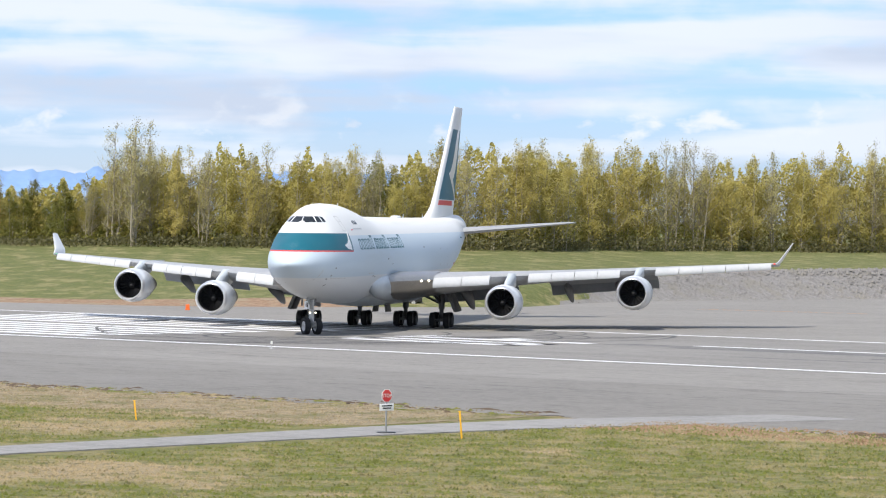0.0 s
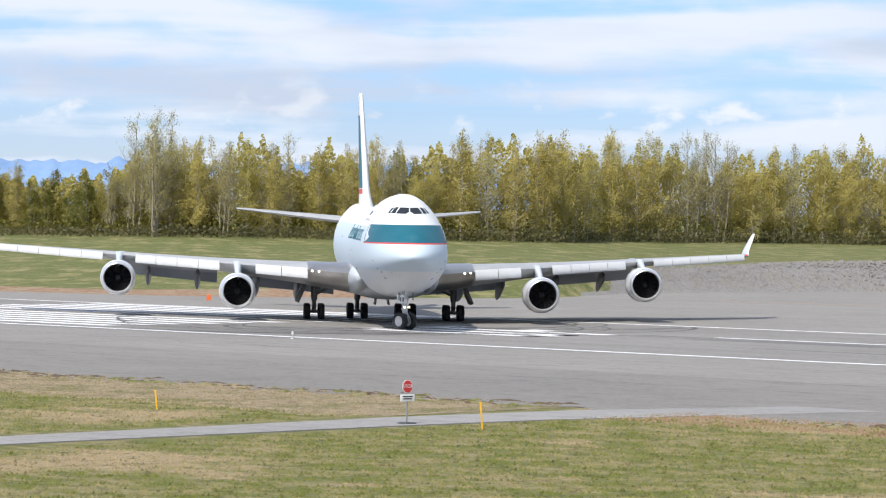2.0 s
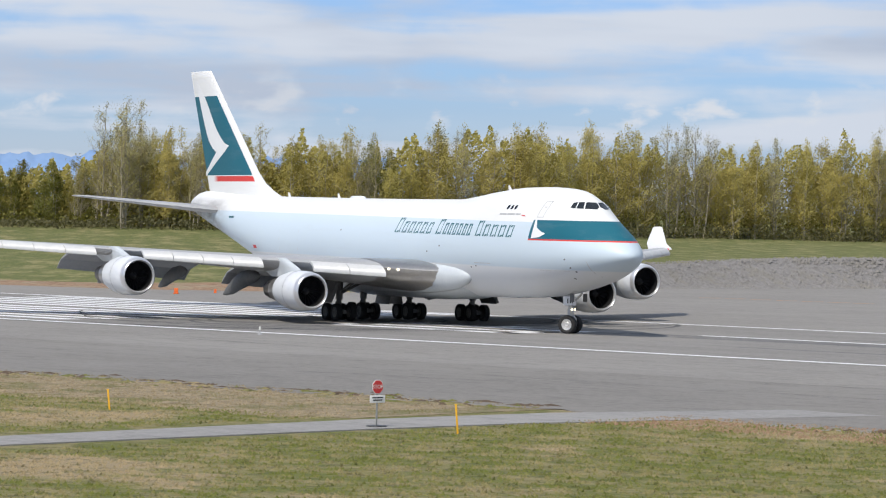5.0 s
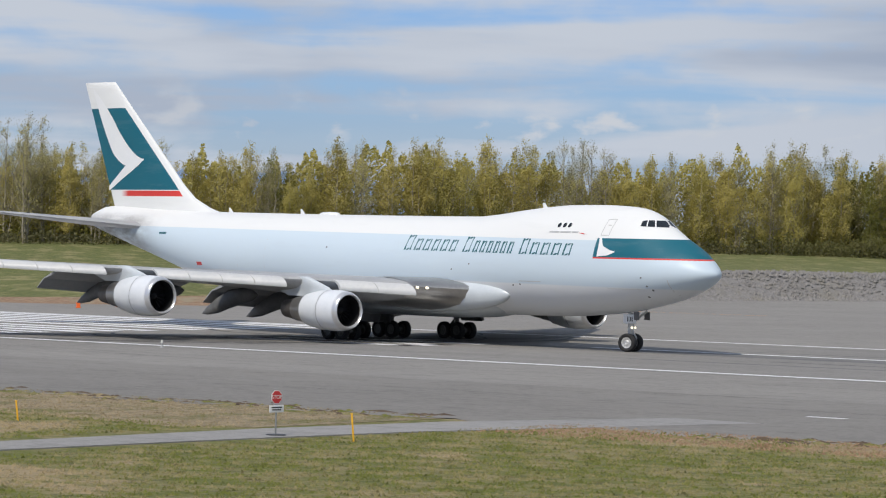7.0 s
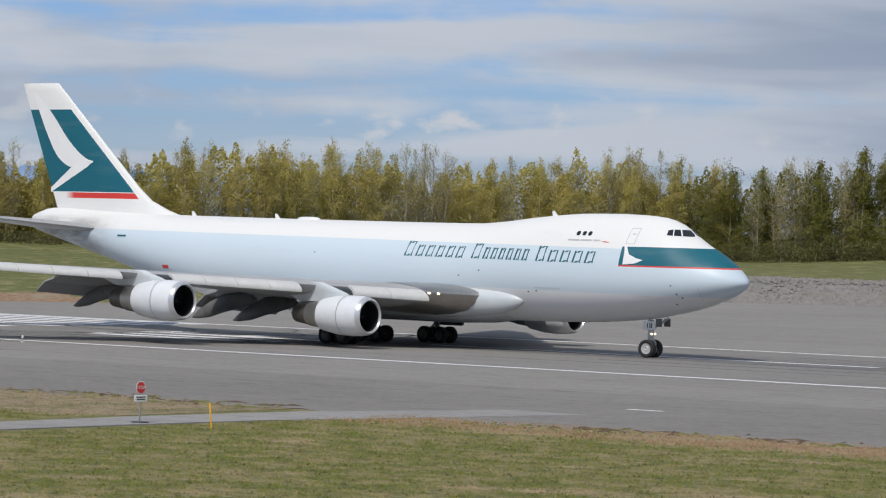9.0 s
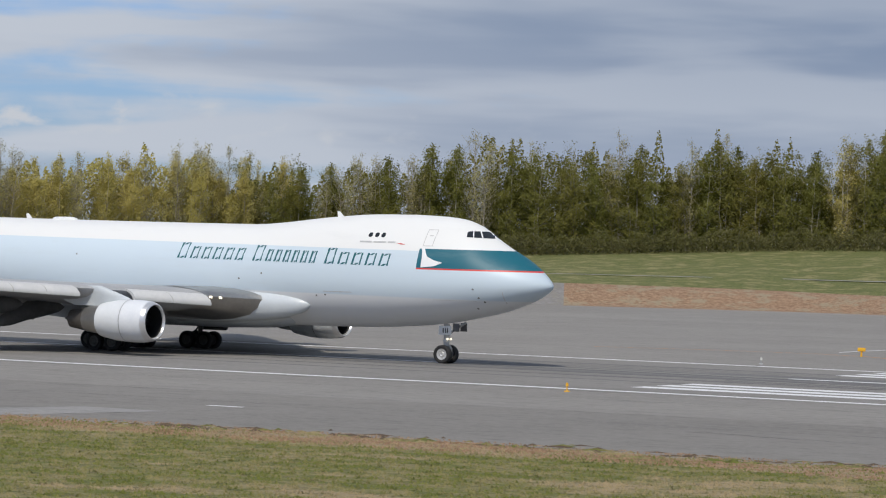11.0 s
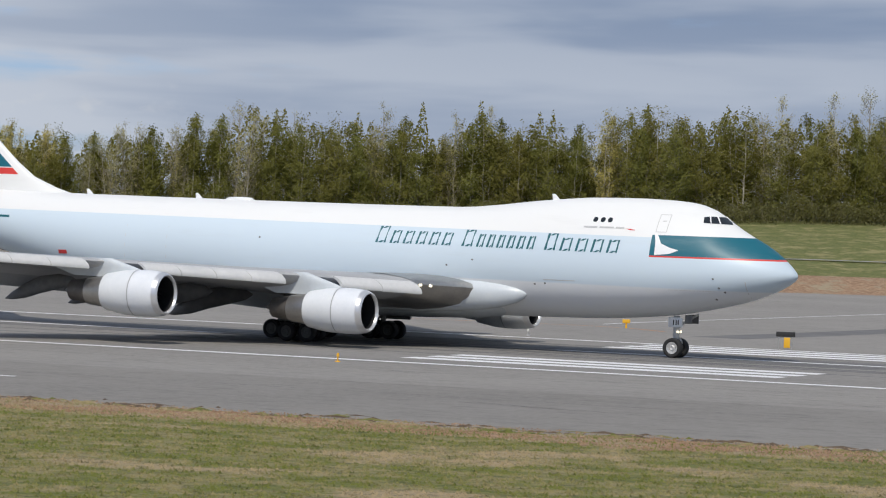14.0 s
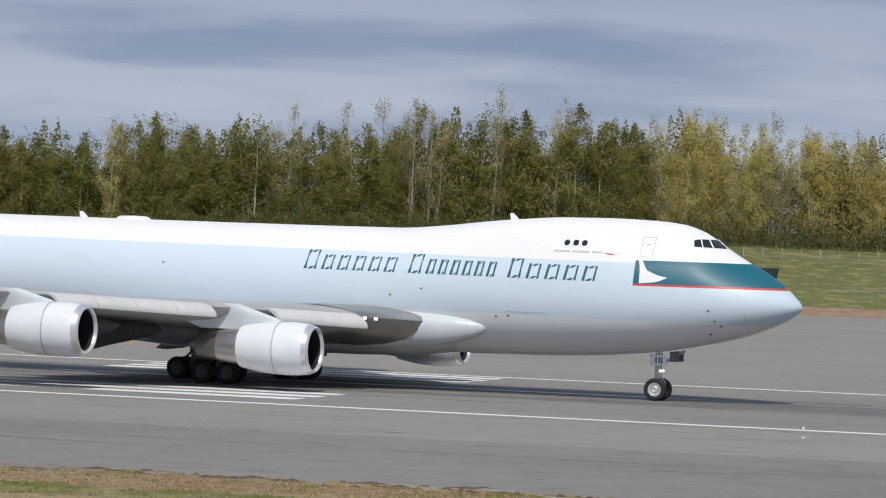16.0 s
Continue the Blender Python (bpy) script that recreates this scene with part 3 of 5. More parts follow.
# ---- the freighter: x forward from 32 m aft of the nose, y to port, z up from the wheels' contact ----
HULL_S = [0, 0.12, 0.4, 1.0, 2.0, 3.5, 4.6, 5.4, 6.7, 8.2, 10.6, 13.4, 16.2, 18.2, 20.5, 23, 30, 46, 52, 58, 64, 68.6]
hull_top = glide([0, 0.12, 0.4, 1.0, 2.0, 3.3, 4.5, 5.4, 6.7, 8.2, 10.6, 13.4, 16.2, 18.0, 20.5, 23.0, 30, 51, 60, 66.4, 68.6], [5.3, 5.55, 5.85, 6.42, 7.12, 7.80, 8.55, 9.14, 9.56, 9.71, 9.78, 9.75, 9.56, 9.38, 9.08, 8.89, 8.87, 8.95, 9.15, 9.32, 8.75])
hull_low = glide([0, 0.12, 0.4, 1.2, 3.3, 5.9, 8.0, 10.7, 13.7, 20, 40, 46, 52, 58.8, 64, 68.6], [5.3, 5.08, 4.86, 4.38, 3.58, 2.98, 2.62, 2.36, 2.2, 2.12, 2.12, 2.5, 3.45, 5.2, 6.5, 7.65])
hull_half = glide([0, 0.12, 0.4, 1.0, 2.0, 3.5, 5.4, 8.0, 10.7, 13.7, 46, 52, 58, 64, 67, 68.6], [0.0, 0.38, 0.80, 1.32, 1.86, 2.36, 2.76, 3.05, 3.2, 3.25, 3.25, 3.0, 2.42, 1.62, 1.1, 0.6])
hull_mid = glide([0, 3, 10, 46, 52, 58, 64, 68.6], [5.3, 5.35, 5.4, 5.55, 6.1, 7.0, 7.8, 8.32])


lobe = glide([0, 3.5, 6, 9, 13, 20, 46, 68.6], [0.1, 0.28, 0.28, 0.17, 0.10, 0.05, 0.0, 0.0])


def hull_y(s, z):
    """The hull's half breadth at a station and a height."""
    zm = hull_mid(s)
    h = (hull_top(s) - zm) if z >= zm else (zm - hull_low(s))
    u = min(1.0, abs(z - zm) / h)
    return hull_half(s) * math.sqrt(max(0.0, 1 - u * u)) * (1 - (lobe(s) * u * u if z > zm else 0.0))


def at(s, y, z):
    """Length aft of the nose, metres to starboard, height."""
    return (32.0 - s, -y, z)


def hull_ring(s, n=72):
    zm, zt, zb, w = hull_mid(s), hull_top(s), hull_low(s), hull_half(s)
    out = []
    for k in range(n):
        a = 2 * math.pi * k / n
        c, d = math.cos(a), math.sin(a)
        out.append(at(s, w * c * (1 - (lobe(s) * d * d if d > 0 else 0.0)), zm + (d * (zt - zm) if d >= 0 else d * (zm - zb))))
    return out


def build_hull(plane):
    stations = [0.02, 0.06, 0.12, 0.22, 0.4, 0.65, 1.0] + list(np.arange(1.4, 14, 0.4)) + list(np.arange(14, 46, 1.0)) + list(np.arange(46, 68.7, 0.7))
    bm = bmesh.new()
    skin(bm, [hull_ring(s) for s in stations])
    return part("fuselage", bm, "hull", plane, "white over pale blue fuselage with a teal nose band and a red line", angle=60)


def patch(name, parent, mat, outline, steps=6, gap=0.015, label="", sides=(1, -1)):
    """A thin plate on the hull: outline in (length, height), cut into strips along the length, on both sides of the hull."""
    lo, hi = min(p[0] for p in outline), max(p[0] for p in outline)
    n = len(outline)
    for sd in sides:
        verts, faces = [], []
        for i in range(steps + 1):
            s = lo + (hi - lo) * (0.002 + 0.996 * i / steps)
            zs = []
            for k in range(n):
                (a, za), (b, zb) = outline[k], outline[(k + 1) % n]
                if (a - s) * (b - s) < 0:
                    zs.append(za + (zb - za) * (s - a) / (b - a))
            z0, z1 = (min(zs), max(zs)) if zs else (outline[0][1], outline[0][1])
            for j in range(5):
                z = z0 + (z1 - z0) * j / 4
                e = 0.02
                gs = max(-9.0, min(9.0, (hull_y(s + e, z) - hull_y(s - e, z)) / (2 * e)))
                gz = max(-9.0, min(9.0, (hull_y(s, z + e) - hull_y(s, z - e)) / (2 * e)))
                q = gap / math.sqrt(1 + gs * gs + gz * gz)
                verts.append(at(s - gs * q, sd * (hull_y(s, z) + q), z - gz * q))
            for j in range(5):
                z = z0 + (z1 - z0) * j / 4
                verts.append(at(s, sd * (hull_y(s, z) - 0.03), z))
        for i in range(steps):
            for j in range(4):
                a = i * 10 + j
                faces.append((a, a + 1, a + 11, a + 10))
            for a, b in ((0, 5), (9, 4)):
                faces.append((i * 10 + a, i * 10 + 10 + a, i * 10 + 10 + b, i * 10 + b))
        for i in (0, steps):
            faces.append(tuple(i * 10 + j for j in (0, 1, 2, 3, 4, 9, 8, 7, 6, 5)))
        raw(name, verts, faces, mat, parent, label)


def rect(s0, s1, z0, z1, lean=0.0):
    return [(s0, z0), (s1, z0), (s1 - lean, z1), (s0 - lean, z1)]


def build_hull_details(plane):
    # the airline's lettering, as plain bars of its size and colour
    z0 = 6.46
    for s0, s1, count in ((27.6, 21.95, 6), (21.45, 16.2, 7), (15.7, 10.45, 5)):
        first = 1.05
        wide = (s0 - s1 - first) / (count - 1)
        for k in range(count):
            a = s0 if k == 0 else s0 - first - wide * (k - 1)
            w = first if k == 0 else wide
            top = 1.04 if k == 0 else 0.80
            drop = 0.0068 * (27.6 - a)
            b0, b1, base = a - w * 0.08, a - w * 0.80, z0 - drop
            for lo, hi, q0, q1 in ((b0 - 0.22, b0, 0, top), (b1, b1 + 0.14, 0, top), (b1 + 0.14, b0 - 0.22, 0.0, 0.13), (b1 + 0.14, b0 - 0.22, top - 0.13, top)):
                patch("lettering_bar", plane, "teal", rect(lo - 0.1 * q0, hi - 0.1 * q0, base + q0, base + q1, 0.1 * (q1 - q0)), 2)
    # small slogan and flag as bars
    for k, (a, b) in enumerate(((13.2, 12.3), (12.15, 11.2), (11.05, 10.5))):
        patch("slogan_bar", plane, "rim", rect(b, a, 7.86, 7.96), 2)
    patch("flag_bar", plane, "sign_red", rect(9.7, 10.3, 7.78, 7.86, -0.1), 2)
    patch("registration_bar", plane, "teal", rect(55.9, 56.9, 7.2, 7.34), 3)
    patch("flag_patch", plane, "sign_red", rect(51.0, 51.7, 4.9, 5.15), 2)
    # plain white wing shape on the nose band
    patch("nose_emblem", plane, "white", [(8.42, 7.62), (8.22, 7.62), (7.95, 7.05), (7.3, 6.78), (6.75, 6.66), (7.3, 6.42), (8.35, 6.31), (8.05, 6.62)], 10, 0.012)
    # upper deck windows and doors
    for s in (12.55, 12.05, 11.57):
        patch("cabin_window", plane, "glass", [(s - 0.12, 8.22), (s - 0.15, 8.3), (s - 0.15, 8.44), (s - 0.10, 8.52), (s + 0.10, 8.52), (s + 0.15, 8.44), (s + 0.15, 8.3), (s + 0.12, 8.22)], 4)
    for s0, s1, z0_, z1 in ((7.72, 8.42, 7.72, 8.82),):
        for o in (rect(s0, s0 + 0.04, z0_, z1), rect(s1 - 0.04, s1, z0_, z1), rect(s0, s1, z0_, z0_ + 0.035), rect(s0, s1, z1 - 0.035, z1)):
            patch("door_seam", plane, "rim", o, 2, 0.01)
        patch("door_handle", plane, "rim", rect(7.9, 8.15, 8.38, 8.43), 2)
    for s0, s1, z0_, z1 in ((13.4, 15.6, 4.52, 4.56), (2.6, 2.64, 3.9, 4.9), (4.4, 7.4, 4.22, 4.24)):
        patch("panel_seam", plane, "rim", rect(s0, s1, z0_, z1), 3, 0.008)
    for s, z in ((16.2, 4.25), (15.5, 4.32), (4.5, 5.0), (4.55, 3.75), (22.3, 5.2), (20.5, 5.6), (36, 6.5), (4.2, 4.45), (3.9, 4.2)):
        patch("static_port", plane, "under", [(s - 0.08, z), (s, z - 0.08), (s + 0.08, z), (s, z + 0.08)], 3)
    # cargo door outline aft
    for o in (rect(43.0, 43.04, 4.3, 7.0), rect(46.2, 46.24, 4.3, 7.0), rect(43, 46.2, 4.3, 4.33)):
        patch("cargo_door_seam", plane, "fairing", o, 3, 0.008)
    # cockpit glazing: two front panes and two side panes a side
    patch("cockpit_window", plane, "glass", [(4.20, 8.32), (5.72, 8.38), (5.78, 8.72), (5.5, 8.78), (4.72, 8.76)], 16, 0.02, "dark cockpit windscreen")
    for o in ([(4.70, 8.30), (4.76, 8.30), (5.12, 8.78), (5.06, 8.78)], [(5.20, 8.32), (5.26, 8.32), (5.50, 8.80), (5.44, 8.80)]):
        patch("window_bar", plane, "white", o, 6, 0.028)
    bm = bmesh.new()
    rod(bm, at(4.22, 0, 8.34), at(4.78, 0, 8.80), 0.035, seg=8)
    part("centre_bar", bm, "white", plane)
    # blade aerials and the low dome on the crown
    for s, h in ((16.3, 0.34), (42.5, 0.34), (51.1, 0.34)):
        bm = bmesh.new()
        zt = hull_top(s)
        skin(bm, [[at(s - 0.28, 0, zt - 0.06), at(s, 0.04, zt - 0.06), at(s + 0.28, 0, zt - 0.06), at(s, -0.04, zt - 0.06)], [at(s + 0.12, 0, zt + h), at(s + 0.22, 0.015, zt + h), at(s + 0.34, 0, zt + h), at(s + 0.22, -0.015, zt + h)]])
        part("blade_aerial", bm, "white", plane)
    bm = bmesh.new()
    s = 39.4
    zt = hull_top(s)
    skin(bm, [[at(s + r * math.cos(a) * 1.1, 0.42 * r * math.sin(a), zt - 0.04 + h) for a in [2 * math.pi * k / 20 for k in range(20)]] for r, h in ((1, 0), (0.93, 0.13), (0.7, 0.2), (0.25, 0.22))])
    part("crown_dome", bm, "white", plane)


def foil(s_le, chord, y, z, thick, droop=0.0, n=12, up=1.0):
    """A closed wing section in a fore-and-aft plane."""
    out = []
    for sign in (1, -1):
        for k in range(n + 1 if sign > 0 else n):
            u = 0.5 * (1 - math.cos(math.pi * k / n))
            if sign < 0:
                u = 0.5 * (1 + math.cos(math.pi * (k + 0) / n))
                if k == 0:
                    continue
            t = 5 * thick * (0.2969 * math.sqrt(u) - 0.126 * u - 0.3516 * u * u + 0.2843 * u**3 - 0.1036 * u**4)
            out.append(at(s_le + u * chord, y, z + sign * t * chord * (up if sign > 0 else 2 - up) + 0.02 * chord * math.sin(math.pi * u) - droop * u))
    return out


def wing_le(y):
    return 20.1 + (y - 3.2) * 0.895


def wing_te(y):
    return 36.6 + (y - 3.2) * 0.30 if y < 12.5 else 39.4 + (y - 12.5) * 0.505


def wing_z(y):
    return 3.95 + (y - 5.7) * 0.056


def build_wing(plane, sd):
    bm = bmesh.new()
    rings = []
    for y in (2.0, 3.2, 5.0, 7.5, 10, 12.5, 15, 18, 21, 24, 27, 29.5, 31.4):
        c = wing_te(y) - wing_le(y)
        th = 0.135 - 0.045 * min(1, (y - 2) / 14)
        rings.append(foil(wing_le(y), c, sd * y, wing_z(y), th, 0.75 * c / 16, up=0.62))
    skin(bm, rings)
    wing = part("wing", bm, "wing", plane, "light grey swept wing")
    # raked winglet
    bm = bmesh.new()
    rings = []
    for t in (0, 0.25, 0.6, 1.0):
        y = 31.4 + 0.15 * t + 0.9 * t
        le = 44.9 + 0.6 * min(1, t * 4) + 2.6 * t
        rings.append(foil(le, 3.6 - 2.2 * t, sd * y, wing_z(31.4) + 1.75 * t, 0.07))
    skin(bm, rings)
    part("winglet", bm, "white", wing)
    bm = bmesh.new()
    y = 31.2
    box(bm, at(wing_le(y) + 0.1, sd * y, wing_z(y) + 0.03), (0.3, 0.16, 0.1), 0.04)
    part("wingtip_lamp", bm, "lamp_red" if sd < 0 else "lamp_green", wing)
    # leading edge flaps, drooped ahead of the edge
    spans = [(6.4, 10.3, 2), (13.0, 19.6, 4), (22.2, 31.0, 5)]
    for lo, hi, count in spans:
        for k in range(count):
            y0 = lo + (hi - lo) * k / count + 0.02
            y1 = lo + (hi - lo) * (k + 1) / count - 0.02
            bm = bmesh.new()
            rings = []
            for y in (y0, y1):
                c, le, z = 1.05 - 0.012 * y, wing_le(y), wing_z(y)
                prof = [(0.30, 0.16), (0.0, 0.12), (-0.35, -0.04), (-0.62, -0.30), (-0.72, -0.55), (-0.66, -0.66), (-0.52, -0.60), (-0.40, -0.34), (-0.12, -0.10), (0.28, 0.02)]
                rings.append([at(le + a * c, sd * y, z + b * c) for a, b in prof])
            skin(bm, rings)
            part("leading_edge_flap", bm, "slat", wing, "white drooped leading edge flap")
    # trailing edge flaps in two slotted segments
    for lo, hi in ((3.6, 10.4), (13.0, 21.5)):
        for seg, (ch, back, down) in enumerate(((2.3, 0.2, 0.55), (1.3, 2.2, 1.45))):
            bm = bmesh.new()
            rings = []
            for y in (lo, (lo + hi) / 2, hi):
                k = 1 - 0.012 * y
                rings.append(foil(wing_te(y) + (back - 0.9) * k, ch * k, sd * y, wing_z(y) - 0.12 - down * k * 0.62, 0.11, (0.75 + 0.35 * seg) * k))
            skin(bm, rings)
            part("trailing_edge_flap", bm, "wing", wing, "lowered grey trailing edge flap")
    # flap track fairings, the underwing shade put into their dark grey
    for y in (6.6, 9.9, 14.6, 18.6):
        bm = bmesh.new()
        rings = []
        big = 1.0 if y < 12 else 0.82
        for t, r in ((0, 0.03), (0.08, 0.3), (0.25, 0.5), (0.5, 0.58), (0.72, 0.5), (0.9, 0.27), (1.0, 0.03)):
            s = wing_te(y) - 3.3 * big + 6.4 * big * t
            z = wing_z(y) - 1.15 - 0.35 * t - 1.9 * max(0, t - 0.40) * big
            rings.append([at(s, sd * y + 0.55 * r * big * math.cos(a), z + r * big * 1.15 * math.sin(a)) for a in [2 * math.pi * k / 14 for k in range(14)]])
        skin(bm, rings)
        part("flap_track_fairing", bm, "under", wing, "pointed flap track fairing, underwing shade in its dark grey")
    # bare metal inner leading edge
    bm = bmesh.new()
    rings = []
    for y in (3.3, 4.0, 5.2, 6.35):
        c = wing_te(y) - wing_le(y)
        th = 0.135 - 0.045 * min(1, (y - 2) / 14)
        full = foil(wing_le(y) - 0.03, c, sd * y, wing_z(y), th * 1.06, 0.75 * c / 16, up=0.64)
        n = len(full)
        rings.append([full[i % n] for i in range(-4, 5)])
    skin(bm, rings, closed=False)
    part("leading_edge_cap", bm, "steel", wing, "bare metal inner leading edge")
    # landing lamps in the inner leading edge
    for y in (5.55, 6.05):
        bm = bmesh.new()
        rod(bm, at(wing_le(y) + 0.05, sd * y, wing_z(y) - 0.05), at(wing_le(y) - 0.10, sd * y, wing_z(y) - 0.06), 0.09, 0.085, 14)
        part("landing_lamp", bm, "lamp", wing)
    return wing


def build_root_fairing(plane, sd):
    bm = bmesh.new()
    rings = []
    for t, r in ((0, 0.05), (0.008, 0.24), (0.03, 0.46), (0.07, 0.66), (0.12, 0.80), (0.2, 0.92), (0.3, 1.0), (0.6, 1.0), (0.85, 0.8), (1, 0.4)):
        s = 16.9 + 23.7 * t
        z = 3.6 - 0.35 * t
        rings.append([at(s, sd * (2.62 + 1.0 * r * math.cos(a)), z + (1.0 if math.sin(a) > 0 else 1.3) * r * math.sin(a)) for a in [2 * math.pi * k / 24 for k in range(24)]])
    skin(bm, rings)
    part("wing_root_fairing", bm, "fairing", plane, "pale rounded fairing where the wing joins the hull")


def build_belly(plane):
    bm = bmesh.new()
    rings = []
    for t, r in ((0, 0.1), (0.06, 0.55), (0.16, 0.88), (0.3, 1.0), (0.75, 1.0), (0.92, 0.7), (1, 0.2)):
        s = 17.5 + 25 * t
        rings.append([at(s, 3.2 * r * math.cos(a), 2.75 + (0.9 if math.sin(a) > 0 else 1.0) * r * math.sin(a)) for a in [2 * math.pi * k / 30 for k in range(30)]])
    skin(bm, rings)
    part("belly_fairing", bm, "fairing", plane, "pale grey belly fairing")


def build_engine(plane, sd, s0, y, zc, wing):
    o = at(s0, sd * y, zc)
    bm = bmesh.new()
    lathe(bm, [(0.05, 1.17), (0.12, 1.24), (0.35, 1.32), (0.9, 1.385), (1.6, 1.40), (2.0, 1.38), (2.9, 1.32), (3.9, 1.14), (4.1, 1.09), (4.12, 1.06), (3.2, 1.05)], o, 40)
    eng = part("nacelle", bm, "nacelle", plane, "pale grey engine nacelle")
    bm = bmesh.new()
    lathe(bm, [(0.35, 1.325), (0.12, 1.245), (0.03, 1.19), (0.0, 1.13), (0.05, 1.08), (0.2, 1.05)], o, 40)
    part("inlet_lip", bm, "lip", eng, "polished metal inlet lip")
    # duct, fan and spinner are coloured near black for the intake's shade
    bm = bmesh.new()
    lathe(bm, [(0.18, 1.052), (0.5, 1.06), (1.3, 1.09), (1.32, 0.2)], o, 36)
    part("inlet_duct", bm, "fan", eng, "inlet duct, near black with the intake's shade")
    blade = None
    for k in range(20):
        if blade is None:
            q = [(1.05, 0.26, -0.10), (1.22, 0.26, 0.20), (1.22, 1.07, 0.13), (1.02, 1.07, -0.05)]
            front = [(-d, r * math.cos(b), r * math.sin(b)) for d, r, b in q]
            back = [(p[0] - 0.02, p[1], p[2]) for p in front]
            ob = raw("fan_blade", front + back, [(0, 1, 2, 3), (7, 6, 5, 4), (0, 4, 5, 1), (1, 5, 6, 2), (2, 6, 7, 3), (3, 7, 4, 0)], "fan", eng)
            blade = ob.data
        else:
            ob = new("fan_blade", blade)
            ob.parent = eng
        ob.matrix_basis = Matrix.Translation(o) @ Matrix.Rotation(2 * math.pi * k / 20, 4, "X")
    bm = bmesh.new()
    lathe(bm, [(0.72, 0.01), (0.78, 0.09), (0.95, 0.21), (1.1, 0.27)], o, 20, cap=(True, False))
    part("spinner", bm, "tyre", eng, "spinner cone, its black including the intake's shade")
    bm = bmesh.new()
    lathe(bm, [(3.0, 1.0), (4.1, 0.97), (5.0, 0.88), (5.45, 0.82), (5.45, 0.7)], o, 32)
    part("core_cowl", bm, "steel", eng, "bare metal core cowl")
    bm = bmesh.new()
    lathe(bm, [(5.3, 0.80), (5.9, 0.72), (6.7, 0.60), (6.7, 0.55), (6.0, 0.5)], o, 32)
    part("exhaust_sleeve", bm, "burnt", eng, "dark brown exhaust sleeve")
    bm = bmesh.new()
    lathe(bm, [(1.95, 1.402), (1.97, 1.408), (2.0, 1.40)], o, 40)
    part("cowl_seam", bm, "wing", eng)
    bm = bmesh.new()
    lathe(bm, [(2.02, 1.395), (2.9, 1.335), (3.9, 1.155), (4.14, 1.105)], o, 40)
    part("reverser_sleeve", bm, "sleeve", eng, "pale grey reverser sleeve behind the cowl seam")
    bm = bmesh.new()
    lathe(bm, [(5.5, 0.5), (6.3, 0.42), (6.9, 0.24), (7.3, 0.04)], o, 24, cap=(False, True))
    part("exhaust_plug", bm, "under", eng, "dark exhaust plug")
    # pylon up to the wing
    bm = bmesh.new()
    rings = []
    for t in (0, 0.35, 0.7, 1.0):
        le = s0 + 1.0 + (wing_le(y) - 0.2 - s0 - 1.0) * t
        te = s0 + 6.6 + 5.0 * t
        z = zc + 1.15 + (wing_z(y) + 0.22 - zc - 1.15) * t
        if t == 0:
            z = zc + 0.9
        ring = foil(le, te - le, 0, 0, 0.085 + 0.03 * t)
        rings.append([(p[0], -sd * y + p[2] * 0.9, z) for p in ring])
    skin(bm, rings)
    part("pylon", bm, "fairing", plane, "pale engine pylon")


def fin_le(z):
    return 66.35 - (19.2 - z) * 1.132


def fin_te(z):
    return 70.4 - (19.2 - z) * 0.432


def fin_half(s, z):
    c = fin_te(z) - fin_le(z)
    u = min(0.999, max(0.0, (s - fin_le(z)) / c))
    return c * 5 * 0.085 * (0.2969 * math.sqrt(u) - 0.126 * u - 0.3516 * u * u + 0.2843 * u**3 - 0.1036 * u**4)


